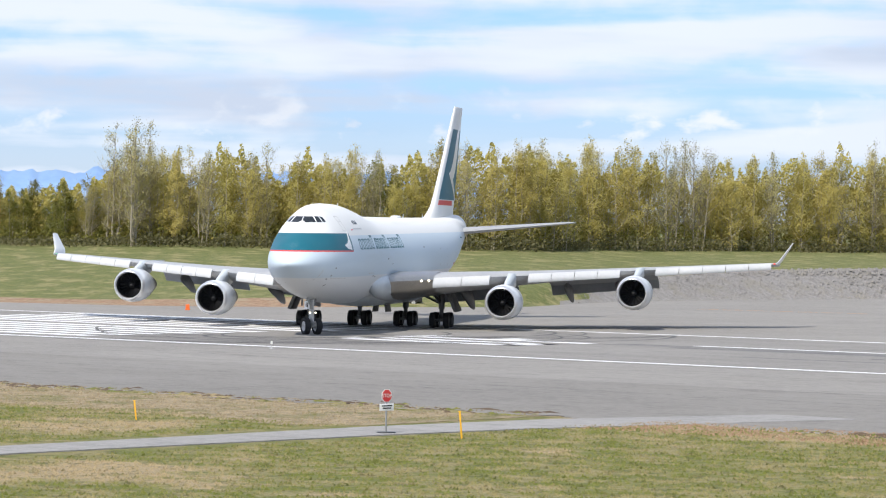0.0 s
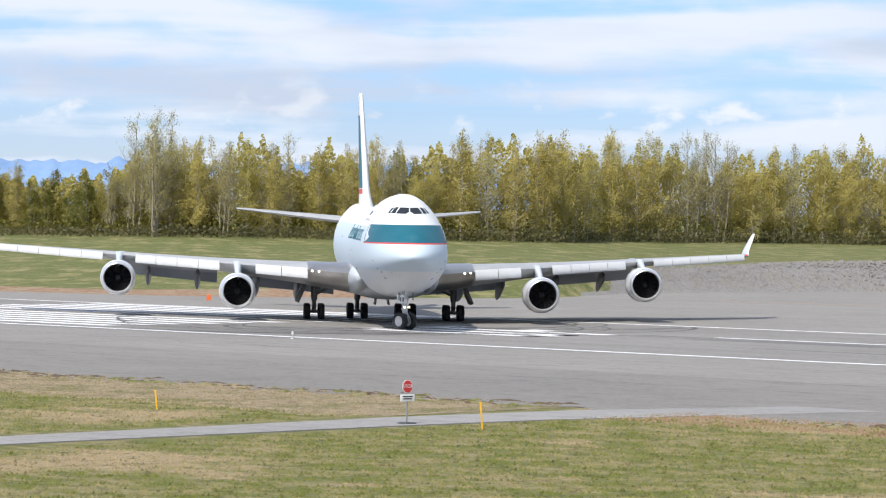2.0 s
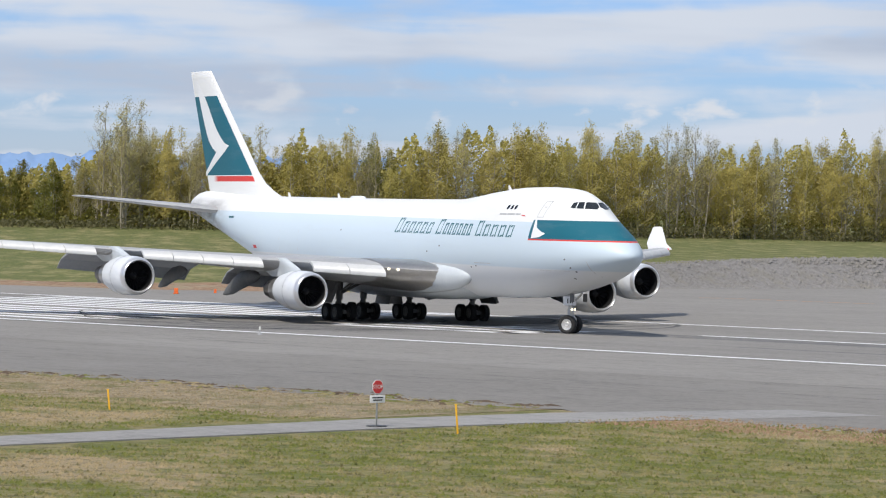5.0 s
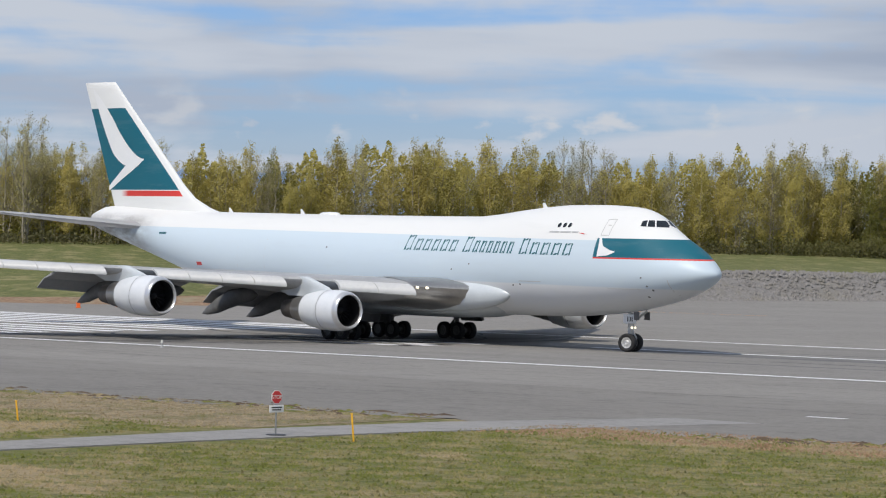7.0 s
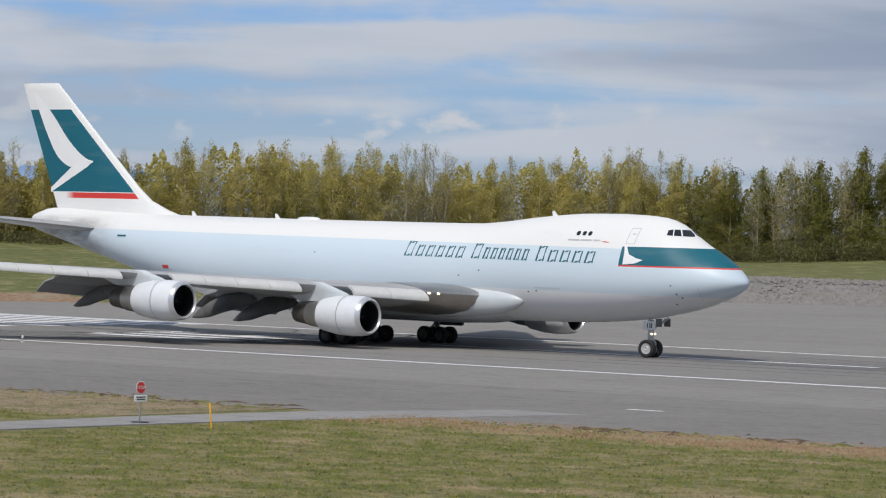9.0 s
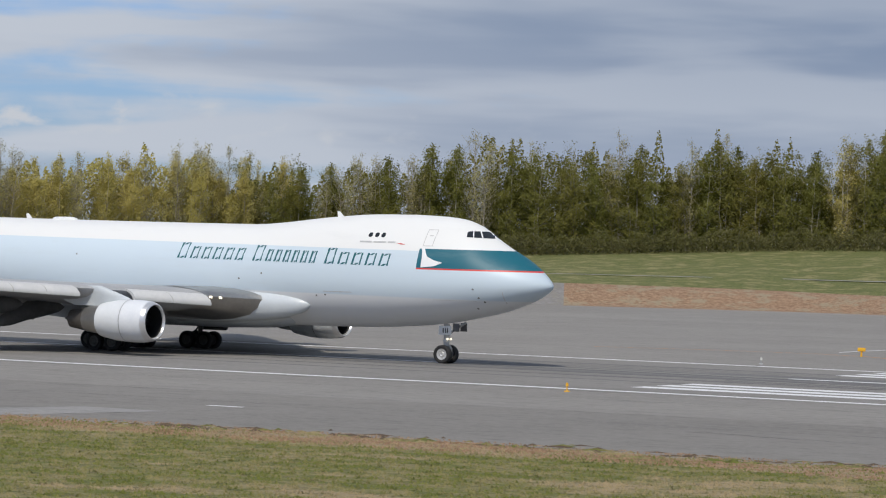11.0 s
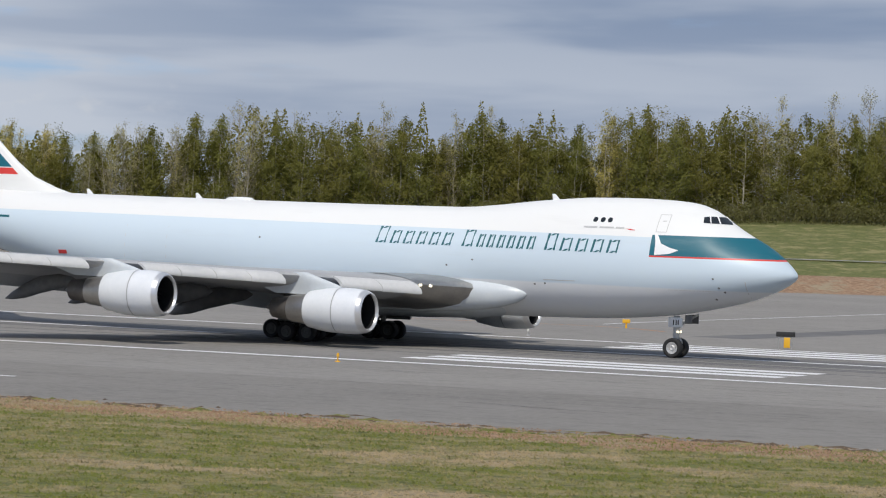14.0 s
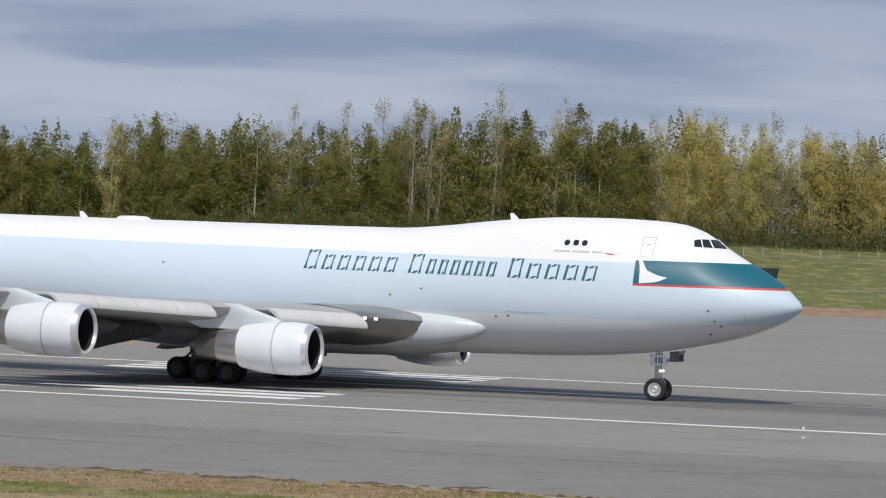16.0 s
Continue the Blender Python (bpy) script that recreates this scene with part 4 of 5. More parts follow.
def build_tail(plane):
    bm = bmesh.new()
    rings = []
    for z in (8.7, 9.3, 10.0, 11, 13, 15, 17, 18.6, 19.05, 19.2):
        le, te = fin_le(z), fin_te(z)
        if z < 10.6:
            le -= 0.9 * ((10.6 - z) / 1.9) ** 2 * 3.0
        k = 0.085 if z < 19.1 else 0.05
        c = te - le
        rings.append([(p[0], p[2] - 0.02 * c * math.sin(math.pi * (32.0 - p[0] - le) / c), z) for p in foil(le, c, 0, 0, k, n=24)])
    skin(bm, rings)
    fin = part("tail_fin", bm, "fin", plane, "white and teal tail fin with a red line")
    # plain white wing shape on both faces of the fin
    upper = glide([62.0, 62.6, 63.6, 65.0, 66.6, 68.2, 69.2], [13.05, 13.2, 13.75, 14.9, 16.6, 18.0, 18.7])
    lower = glide([62.0, 63.0, 64.5, 66.0, 67.4, 68.6, 69.2], [12.95, 12.4, 12.55, 13.3, 15.2, 17.4, 18.6])
    for sd in (1, -1):
        for lo, hi, fu, fl in ((61.9, 69.1, upper, lower), (63.0, 66.9, lambda s: 12.62 - 0.0 * s if s < 64.3 else 12.62 - (s - 64.3) * 0.65, lambda s: 12.35 - (s - 63.0) * 0.46)):
            verts, faces = [], []
            n = 26
            for i in range(n + 1):
                s = lo + (hi - lo) * i / n
                a, b = fl(s), fu(s)
                for z in (a, (a + b) / 2, b):
                    verts.append(at(s, sd * (fin_half(s, z) + 0.014), z))
            for i in range(n):
                for j in range(2):
                    k = i * 3 + j
                    faces.append((k, k + 1, k + 4, k + 3))
            raw("fin_emblem", verts, faces, "white", fin)
    for sd in (1, -1):
        bm = bmesh.new()
        rings = []
        for y in (0.6, 1.5, 4, 7.5, 10.4, 10.95):
            t = y / 10.95
            le = 58.0 + 9.3 * t + (0.4 if y > 10.9 else 0)
            te = 66.5 + 2.9 * t - (0.2 if y > 10.9 else 0)
            rings.append(foil(le, te - le, sd * y, 7.55 + 1.15 * t, 0.085))
        skin(bm, rings)
        part("tailplane", bm, "wing", plane, "light grey tailplane")
    bm = bmesh.new()
    lathe(bm, [(0, 0.5), (0.3, 0.42), (0.35, 0.2)], at(68.4, 0, 8.22), 20, cap=(False, True))
    part("tail_exhaust", bm, "steel", plane)


WHEEL_R = 0.62


def build_wheel(parent, x, y, z, width=0.46, r=WHEEL_R, rimmat="rim"):
    """A wheel about the y axis, with its own origin at the hub."""
    bm = bmesh.new()
    seg = 28
    prof = [(-0.36, 0.58), (-0.47, 0.72), (-0.5, 0.86), (-0.42, 0.97), (-0.15, 1.0), (0.15, 1.0), (0.42, 0.97), (0.5, 0.86), (0.47, 0.72), (0.36, 0.58)]
    rings = [[(r * q * math.cos(2 * math.pi * k / seg), w * width, r * q * math.sin(2 * math.pi * k / seg)) for k in range(seg)] for w, q in prof]
    skin(bm, rings, cap=(False, False))
    wheel = part("wheel", bm, "tyre", parent, "black tyred wheel", angle=70)
    wheel.location = (x, y, z)
    bm = bmesh.new()
    prof = [(-0.30, 0.14), (-0.36, 0.2), (-0.26, 0.34), (-0.34, 0.5), (-0.38, 0.6), (0.38, 0.6), (0.34, 0.5), (0.26, 0.34), (0.36, 0.2), (0.30, 0.14)]
    rings = [[(r * q * math.cos(2 * math.pi * k / 20), w * width, r * q * math.sin(2 * math.pi * k / 20)) for k in range(20)] for w, q in prof]
    skin(bm, rings)
    for sdw in (-1, 1):
        for k in range(8):
            a = 2 * math.pi * k / 8
            c = (r * 0.42 * math.cos(a), sdw * width * 0.33, r * 0.42 * math.sin(a))
            rod(bm, (c[0], c[1] - 0.02, c[2]), (c[0], c[1] + 0.02, c[2]), 0.045, seg=8)
    rim = part("rim", bm, rimmat, None, "pale metal wheel rim" if rimmat == "rim" else "wheel rim darkened with the wing's shade")
    rim.parent = wheel
    return wheel


WHEELS = []


def build_nose_gear(plane):
    """The steered leg, with its origin on its own axis."""
    bm = bmesh.new()
    rod(bm, (0, 0, 0.62), (0, 0, 2.6), 0.13, 0.15, 16)
    rod(bm, (0, 0, 1.15), (0, 0, 2.6), 0.2, 0.2, 16)
    rod(bm, (0, -0.55, 0.62), (0, 0.55, 0.62), 0.11, seg=12)
    rod(bm, (0.12, 0.0, 1.35), (0.42, 0.0, 0.95), 0.06)
    rod(bm, (0.42, 0.0, 0.95), (0.14, 0.0, 0.66), 0.06)
    rod(bm, (-0.1, 0.2, 1.5), (-0.1, -0.2, 1.5), 0.07)
    leg = part("nose_gear_leg", bm, "strut", plane, "grey steerable nose gear leg")
    leg.location = at(7.85, 0, 0)
    for y in (-0.46, 0.46):
        WHEELS.append(build_wheel(leg, 0, y, WHEEL_R))
    for y, z in ((-0.22, 1.62), (0.22, 1.62)):
        bm = bmesh.new()
        rod(bm, (0.12, y, z), (0.24, y, z), 0.06, 0.08, 14)
        q = part("taxi_lamp", bm, "lamp", None, "lit round taxi lamp")
        q.parent = leg
    bm = bmesh.new()
    box(bm, (0.1, -0.42, 2.2), (0.95, 0.04, 0.6), 0.015)
    q = part("gear_leg_plate", bm, "white", None, "white plate with dark bars")
    q.parent = leg
    for dx in (-0.12, 0.06, 0.2):
        bm = bmesh.new()
        box(bm, (dx + 0.1, -0.447, 2.2), (0.07, 0.012, 0.32))
        r = part("plate_bar", bm, "sign_black", None)
        r.parent = leg
    # bay doors and drag brace on the hull
    for sd in (-1, 1):
        bm = bmesh.new()
        box(bm, at(6.85, sd * 0.5, 2.42), (0.5, 0.05, 0.55), 0.02)
        part("nose_gear_door", bm, "under", plane, "open nose gear door")
    bm = bmesh.new()
    rod(bm, at(7.8, 0, 1.9), at(6.4, 0, 2.75), 0.08)
    part("drag_brace", bm, "strut", plane)
    return leg


def build_main_gear(plane, s, y):
    bm = bmesh.new()
    rod(bm, at(s, y, 0.7), at(s, y, 3.6), 0.17, 0.2, 16)
    rod(bm, at(s, y, 1.5), at(s, y, 3.6), 0.25, 0.27, 16)
    rod(bm, at(s - 0.95, y, 0.64), at(s + 0.95, y, 0.64), 0.16, seg=14)
    for ds in (-0.735, 0.735):
        rod(bm, at(s + ds, y - 0.6, 0.62), at(s + ds, y + 0.6, 0.62), 0.1, seg=12)
    rod(bm, at(s + 0.1, y, 1.6), at(s + 0.9, y, 0.8), 0.07)
    rod(bm, at(s, y, 2.0), at(s - 1.8, y * 0.8, 3.4), 0.11)
    if abs(y) > 3:
        rod(bm, at(s, y, 1.9), at(s + 0.2, y * 0.45, 3.3), 0.1)
    leg = part("main_gear_leg", bm, "under", plane, "four-wheel main gear leg, dark with the wing's shade")
    for ds in (-0.735, 0.735):
        for dy in (-0.56, 0.56):
            p = at(s + ds, y + dy, WHEEL_R)
            WHEELS.append(build_wheel(leg, *p, rimmat="rim_dark"))
    bm = bmesh.new()
    sg = 1 if y > 0 else -1
    if abs(y) > 3:
        # the wing gear's door hangs outward from the leg
        hinge = Matrix.Translation(at(s - 0.2, y + sg * 1.0, 2.2)) @ Matrix.Rotation(radians(-sg * 24), 4, "X")
        box(bm, (0, 0, 0), (2.3, 0.3, 1.9), 0.08, hinge)
    else:
        hinge = Matrix.Translation(at(s - 0.4, sg * 0.45, 1.75)) @ Matrix.Rotation(radians(-sg * 10), 4, "X")
        box(bm, (0, 0, 0), (2.2, 0.08, 1.25), 0.03, hinge)
    part("gear_door", bm, "under", plane, "open main gear door, dark with the wing's shade")


freighter = thing("cargo_airplane", "white, pale blue and teal four-engined cargo jet on the runway", "airplane")
build_hull(freighter)
build_hull_details(freighter)
for _sd in (1, -1):
    _w = build_wing(freighter, _sd)
    build_root_fairing(freighter, _sd)
    build_engine(freighter, _sd, 23.1, 11.7, 2.27, _w)
    build_engine(freighter, _sd, 31.85, 20.93, 3.02, _w)
build_belly(freighter)
build_tail(freighter)
NOSE_LEG = build_nose_gear(freighter)
for _y in (5.5, -5.5):
    build_main_gear(freighter, 31.3, _y)
for _y in (1.92, -1.92):
    build_main_gear(freighter, 34.45, _y)

# ---- woods ----
def tree_mesh(rng, tall, spread, bare, leaves, leaf, low, narrow):
    """Trunk, limbs and a loose crown of small leaves, as vertex and face lists."""
    tv, tf, cv, cf = [], [], [], []

    def limb(a, b, r0, r1, seg=4):
        d = (b - a).normalized()
        u = d.orthogonal().normalized()
        w = d.cross(u)
        k = len(tv)
        for p, r in ((a, r0), (b, r1)):
            for i in range(seg):
                t = 2 * math.pi * i / seg
                tv.append(tuple(p + (u * math.cos(t) + w * math.sin(t)) * r))
        for i in range(seg):
            j = (i + 1) % seg
            tf.append((k + i, k + j, k + seg + j, k + seg + i))

    pts = []
    stems = rng.choice((2, 3, 4)) if narrow else rng.choice((2, 3))
    for q in range(stems):
        h = tall * (1 if q == 0 else rng.uniform(0.72, 0.95))
        ang = rng.uniform(0, 6.28)
        lean = rng.uniform(0.0, 0.03) if q == 0 else rng.uniform(0.05, 0.11)
        base = Vector((0.6 * q * math.cos(ang), 0.6 * q * math.sin(ang), -0.4))
        girth = 0.0085 * h + 0.02
        stem = [base]
        for i in range(1, 9):
            t = i / 8
            stem.append(base + Vector((math.cos(ang) * lean * h * t + rng.uniform(-0.13, 0.13), math.sin(ang) * lean * h * t + rng.uniform(-0.13, 0.13), h * t)))
            limb(stem[-2], stem[-1], girth * (1 - 0.94 * (i - 1) / 8), girth * (1 - 0.94 * t), 6)
        count = 40 if bare else (26 if narrow else 28)
        for _ in range(count):
            t = low + (0.99 - low) * rng.random() ** 0.9
            f = t * 8
            p = stem[int(f)].lerp(stem[min(8, int(f) + 1)], f - int(f))
            k = (t - low) / (1 - low)
            env = (0.55 + 0.45 * math.sin(math.pi * min(1, k * 1.6) * 0.5)) * (1 - k) ** (0.85 if narrow else 0.62) + 0.07
            az = rng.uniform(0, 6.28)
            ln = spread * env * rng.uniform(0.55, 1.15)
            e = p + Vector((math.cos(az) * ln, math.sin(az) * ln, ln * (1.15 if narrow or bare else 0.6) * rng.uniform(0.5, 1.2)))
            md = p.lerp(e, 0.5) + Vector((rng.uniform(-.2, .2), rng.uniform(-.2, .2), -0.1 * ln))
            r = girth * (1 - 0.9 * t)
            limb(p, md, r * 0.42 + 0.012, r * 0.24 + 0.010)
            limb(md, e, r * 0.24 + 0.010, 0.007)
            for u in (0.35, 0.55, 0.75, 0.95):
                pts.append((p.lerp(e, u), 0.26 + 0.16 * ln))
            for _k in range(5 if bare else 2):
                a = md.lerp(e, rng.random())
                b = a + Vector((rng.uniform(-1, 1), rng.uniform(-1, 1), rng.uniform(0.2, 1.4))) * (0.3 * ln + 0.12)
                limb(a, b, 0.013, 0.006, 3)
                pts.append((b, 0.25))
        pts.append((stem[-1], 0.25))
    axis = Vector((0, 0, 1))
    for _ in range(leaves):
        p, rad = pts[rng.randrange(len(pts))]
        if rng.random() < (0.75 if narrow else 0.55) * max(0.0, p.z / tall - 0.55) / 0.45:
            continue
        c = p + Vector((rng.gauss(0, 1), rng.gauss(0, 1), rng.gauss(0, 1.2))) * rad * 0.95
        if c.z < 0.25:
            continue
        sz = leaf * rng.uniform(0.5, 1.35)
        out = Vector((c.x, c.y, 0.0))
        out = out.normalized() if out.length > 0.01 else axis
        n = (out * 0.8 + axis * 0.6 + Vector((rng.gauss(0, 1), rng.gauss(0, 1), rng.gauss(0, 1))) * 0.34).normalized()
        u = n.orthogonal().normalized()
        w = n.cross(u)
        t = rng.uniform(0, 6.28)
        a, b = (u * math.cos(t) + w * math.sin(t)) * sz, (w * math.cos(t) - u * math.sin(t)) * sz * 0.7
        k = len(cv)
        cv.extend(tuple(c + v) for v in (-a - b, b * 1.3, a - b * 0.7))
        cf.append((k, k + 1, k + 2))
    return tv, tf, cv, cf


def build_tree(name, label, seed, leafmat, barkmat, **kw):
    rng = random.Random(seed)
    tv, tf, cv, cf = tree_mesh(rng, **kw)
    t = thing(name, label, "tree", group="trees along the edge of the wood")
    raw("trunk", tv, tf, barkmat, t, smooth=True)
    raw("crown", cv, cf, leafmat, t)
    return t


OLIVE = [build_tree("birch_tree", "young birch with thin yellow-green spring leaves and pale stems", 10 + k, "olive", "bark", tall=13.0 + 0.6 * k, spread=3.0 + 0.3 * (k % 3), bare=False, leaves=9000, leaf=0.10, low=0.04, narrow=True) for k in range(5)]
GREEN = [build_tree("alder_tree", "leafy mid-green broadleaf tree", 30 + k, "green", "bark", tall=13.0 + 0.7 * k, spread=3.5 + 0.3 * (k % 3), bare=False, leaves=8400, leaf=0.12, low=0.06, narrow=False) for k in range(5)]
BARE = [build_tree("poplar_tree", "tall sparse poplar with bare twigs and pale buds", 50 + k, "pale_leaf", "bark_dark", tall=15.0 + 0.8 * k, spread=2.7, bare=True, leaves=3400, leaf=0.085, low=0.15, narrow=False) for k in range(4)]


def plant(src, az, d, scale, turn):
    x, y, z = polar(az, d)
    m = pose(x, y, z - 0.1, 0, 0, turn)
    src.scale = (scale,) * 3
    c = copy_thing(src, m)
    src.scale = (1, 1, 1)
    return c


wood_top = glide([-20, -9, -7.0, -6.2, -5.3, -4.2, -2, 0, 4.4, 8.5, 11, 12.2, 15, 20.5, 25, 30, 40], [9, 9, 8.5, 9, 13.2, 12.4, 12.4, 13.3, 14.8, 15.8, 17.2, 18.8, 17.6, 18.4, 20.6, 20.8, 20])


def build_woods():
    rng = random.Random(77)
    for row, (back, pitch) in enumerate(((2.0, 0.36), (7.0, 0.38), (12.0, 0.6))):
        az = -10.5 + 0.1 * row
        while az < 35.5:
            d = wood_d(az) + back + rng.uniform(-2.0, 2.0)
            green = min(1.0, max(0.0, (az - 7.6) / 2.0)) * 0.88
            if 10.5 < az < 26:
                green = 0.95
            if az > 27.5:
                green = 0.12
            if az < -5.8:
                green = 0.75
            if -1.5 < az < 1.2:
                green = 0.35
            r = rng.random()
            fam = BARE if rng.random() < (0.2 if az < 12 else 0.13) else (GREEN if r < green else OLIVE)
            src = fam[rng.randrange(len(fam))]
            native = {"b": 13.0, "a": 14.0, "p": 15.5}[src.name[0]]
            h = wood_top(az) * rng.uniform(0.8, 1.0) * (1.06 if fam is BARE else 0.93)
            plant(src, az, d, h / native, rng.uniform(0, 360))
            az += pitch * rng.uniform(0.6, 1.4)
    # the tall open tree that stands above the rest
    plant(BARE[2], -5.25, wood_d(-5.25) - 1, 1.02, 40)
    plant(BARE[3], -5.6, wood_d(-5.6) + 1, 0.92, 150)
    plant(BARE[1], -4.95, wood_d(-4.95) + 2, 1.0, 250)
    for fam in (OLIVE, GREEN, BARE):
        for k, t in enumerate(fam):
            az = 36.5 + 0.7 * k + (0.2 if fam is GREEN else 0.45 if fam is BARE else 0)
            t.matrix_basis = pose(*polar(az, wood_d(az) + 5), 0, 0, 30 * k)


build_woods()


def build_thicket():
    """The dense back of the wood and the low scrub at its foot, leaf by leaf."""
    rng = random.Random(91)
    for name, mat, label, lo, hi, count, zlo, zhi, size, back0, back1 in (
            ("wood_depth", "green", "dense mid-green depth of the wood behind the edge trees", 8.0, 36, 100000, 0.2, 0.9, 0.22, 5, 15),
            ("wood_depth", "olive", "dense yellow-green depth of the wood behind the edge trees", -11, 8.6, 90000, 0.2, 0.88, 0.22, 5, 15),
            ("scrub", "shrub", "low brown leafless scrub at the foot of the wood", -11, 36, 40000, 0.0, 0.14, 0.17, -4, 3),
            ("undergrowth", "green", "low green undergrowth at the foot of the trees", -11, 36, 26000, 0.0, 0.26, 0.19, -1, 8),
            ("bushes", "bush", "belt of dark olive bushes along the foot of the wood", 7.5, 36, 46000, 0.0, 0.22, 0.15, -6, -1)):
        v, f = [], []
        for _ in range(count):
            az = rng.uniform(lo, hi)
            clump = 0.5 + 0.5 * noise.noise((az * 2.3, back0 * 0.3, 1.0)) + 0.35 * noise.noise((az * 8.0, back0, 4.0))
            d = wood_d(az) + rng.uniform(back0, back1)
            h = wood_top(az)
            z = h * (zlo if zlo == 0 else 0.0) + h * (zlo + (zhi - zlo) * max(0.15, min(1.3, clump + 0.3))) * rng.random() ** 0.8
            x, y, g = polar(az, d)
            c = Vector((x, y, g + z))
            s = size * rng.uniform(0.5, 1.4)
            n = Vector((rng.gauss(0, 1), rng.gauss(0, 1), rng.gauss(0, 1))).normalized()
            u = n.orthogonal().normalized() * s
            w = n.cross(u.normalized()) * s * 0.7
            k = len(v)
            v.extend((tuple(c - u), tuple(c + w), tuple(c + u), tuple(c - w)))
            f.append((k, k + 1, k + 2, k + 3))
        tagged(raw(name, v, f, mat), label, "woodland", kind="stuff")


build_thicket()


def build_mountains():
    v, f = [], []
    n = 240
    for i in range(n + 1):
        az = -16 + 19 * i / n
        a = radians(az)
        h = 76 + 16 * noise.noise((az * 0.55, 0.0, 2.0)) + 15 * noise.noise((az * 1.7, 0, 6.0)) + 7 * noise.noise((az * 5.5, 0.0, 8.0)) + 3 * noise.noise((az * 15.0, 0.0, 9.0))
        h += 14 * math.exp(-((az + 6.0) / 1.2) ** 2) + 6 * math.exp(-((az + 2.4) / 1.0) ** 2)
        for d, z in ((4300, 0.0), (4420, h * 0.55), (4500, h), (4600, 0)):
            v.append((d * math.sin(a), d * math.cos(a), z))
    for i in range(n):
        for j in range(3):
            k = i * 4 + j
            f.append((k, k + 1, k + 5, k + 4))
    tagged(raw("mountain_range", v, f, "haze", smooth=True), "distant mountain range with the blue of haze in its colour", "backdrop", kind="structure")


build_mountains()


# ---- small things on the field ----
def word(body, size, mat, m, parent, name="lettering"):
    cu = bpy.data.curves.new(name, "FONT")
    cu.body, cu.size, cu.extrude, cu.align_x, cu.align_y = body, size, 0.003, "CENTER", "CENTER"
    tmp = bpy.data.objects.new("tmp", cu)
    me = bpy.data.meshes.new_from_object(tmp)
    bpy.data.objects.remove(tmp)
    me.materials.clear()
    ob = link(name, me, mat, parent, smooth=False)
    ob.matrix_basis = m
    return ob


def build_stop_sign():
    x, y = -2.1, 130.7
    t = thing("stop_sign", "red octagonal stop sign over a white plate on a post", "sign", pose(x, y, 0.0, 0, 0, 40))
    bm = bmesh.new()
    box(bm, (0, 0.02, 0.72), (0.06, 0.04, 1.5), 0.008)
    part("post", bm, "post", t)
    bm = bmesh.new()
    rod(bm, (0, 0, -0.02), (0, 0, 0.05), 0.42, 0.36, 18)
    part("base", bm, "sign_black", t, "dark round base")
    bm = bmesh.new()
    rod(bm, (0, -0.015, 1.44), (0, 0.0, 1.44), 0.27, seg=8)
    plate = part("octagon_plate", bm, "sign_white", t, "white bordered octagon", smooth=False)
    plate.matrix_basis = Matrix.Translation((0, 0, 1.44)) @ Matrix.Rotation(radians(22.5), 4, "Y") @ Matrix.Translation((0, 0, -1.44))
    bm = bmesh.new()
    rod(bm, (0, -0.022, 1.44), (0, -0.012, 1.44), 0.245, seg=8)
    face = part("octagon_face", bm, "sign_red", t, "red octagon", smooth=False)
    face.matrix_basis = plate.matrix_basis.copy()
    word("STOP", 0.2, "sign_white", pose(0, -0.026, 1.44, 90, 0, 0), t)
    bm = bmesh.new()
    box(bm, (0, -0.012, 1.0), (0.70, 0.02, 0.27), 0.006)
    part("lower_plate", bm, "sign_white", t, "white plate with two dark lines")
    for z, w in ((1.055, 0.5), (0.965, 0.42)):
        bm = bmesh.new()
        box(bm, (0, -0.025, z), (w, 0.006, 0.045))
        part("text_bar", bm, "sign_black", t)


build_stop_sign()


def build_marker_post(x, y, h, lean, label):
    t = thing("marker_post", label, "post", pose(x, y, 0, 0, lean, 0))
    bm = bmesh.new()
    box(bm, (0, 0, h / 2 - 0.05), (0.07, 0.04, h + 0.1), 0.01)
    part("board", bm, "sign_yellow", t)
    bm = bmesh.new()
    box(bm, (0, 0, h + 0.01), (0.10, 0.05, 0.04), 0.01)
    part("cap", bm, "sign_yellow", t)


build_marker_post(0.8, 128.1, 1.0, -5, "leaning yellow flexible marker post in the grass")
build_marker_post(-12.4, 137.8, 0.75, -6, "leaning yellow flexible marker post by the straw verge")


def build_edge_light(a, b, mat, label):
    t = thing("edge_light", label, "runway light", pose(*on_field(a, b), 0, 0, 0), group="runway edge lights")
    bm = bmesh.new()
    rod(bm, (0, 0, 0), (0, 0, 0.06), 0.16, 0.14, 14)
    rod(bm, (0, 0, 0.05), (0, 0, 0.3), 0.04, 0.04, 10)
    part("stem", bm, "post" if mat != "sign_yellow" else mat, t)
    bm = bmesh.new()
    rod(bm, (0, 0, 0.3), (0, 0, 0.5), 0.09, 0.06, 14)
    part("lens", bm, "lamp_off" if mat != "sign_yellow" else mat, t)


for _a, _b, _m, _l in ((-152.9, 159.6, "post", "small clear runway edge light on a stem"), (-79.8, 158.6, "sign_yellow", "small yellow runway edge marker light"), (-29.5, 155.6, "post", "small clear runway edge light on a stem"), (-92, 213, "post", "small clear runway edge light on a stem"), (-31, 213, "post", "small clear runway edge light on a stem")):
    build_edge_light(_a, _b, _m, _l)


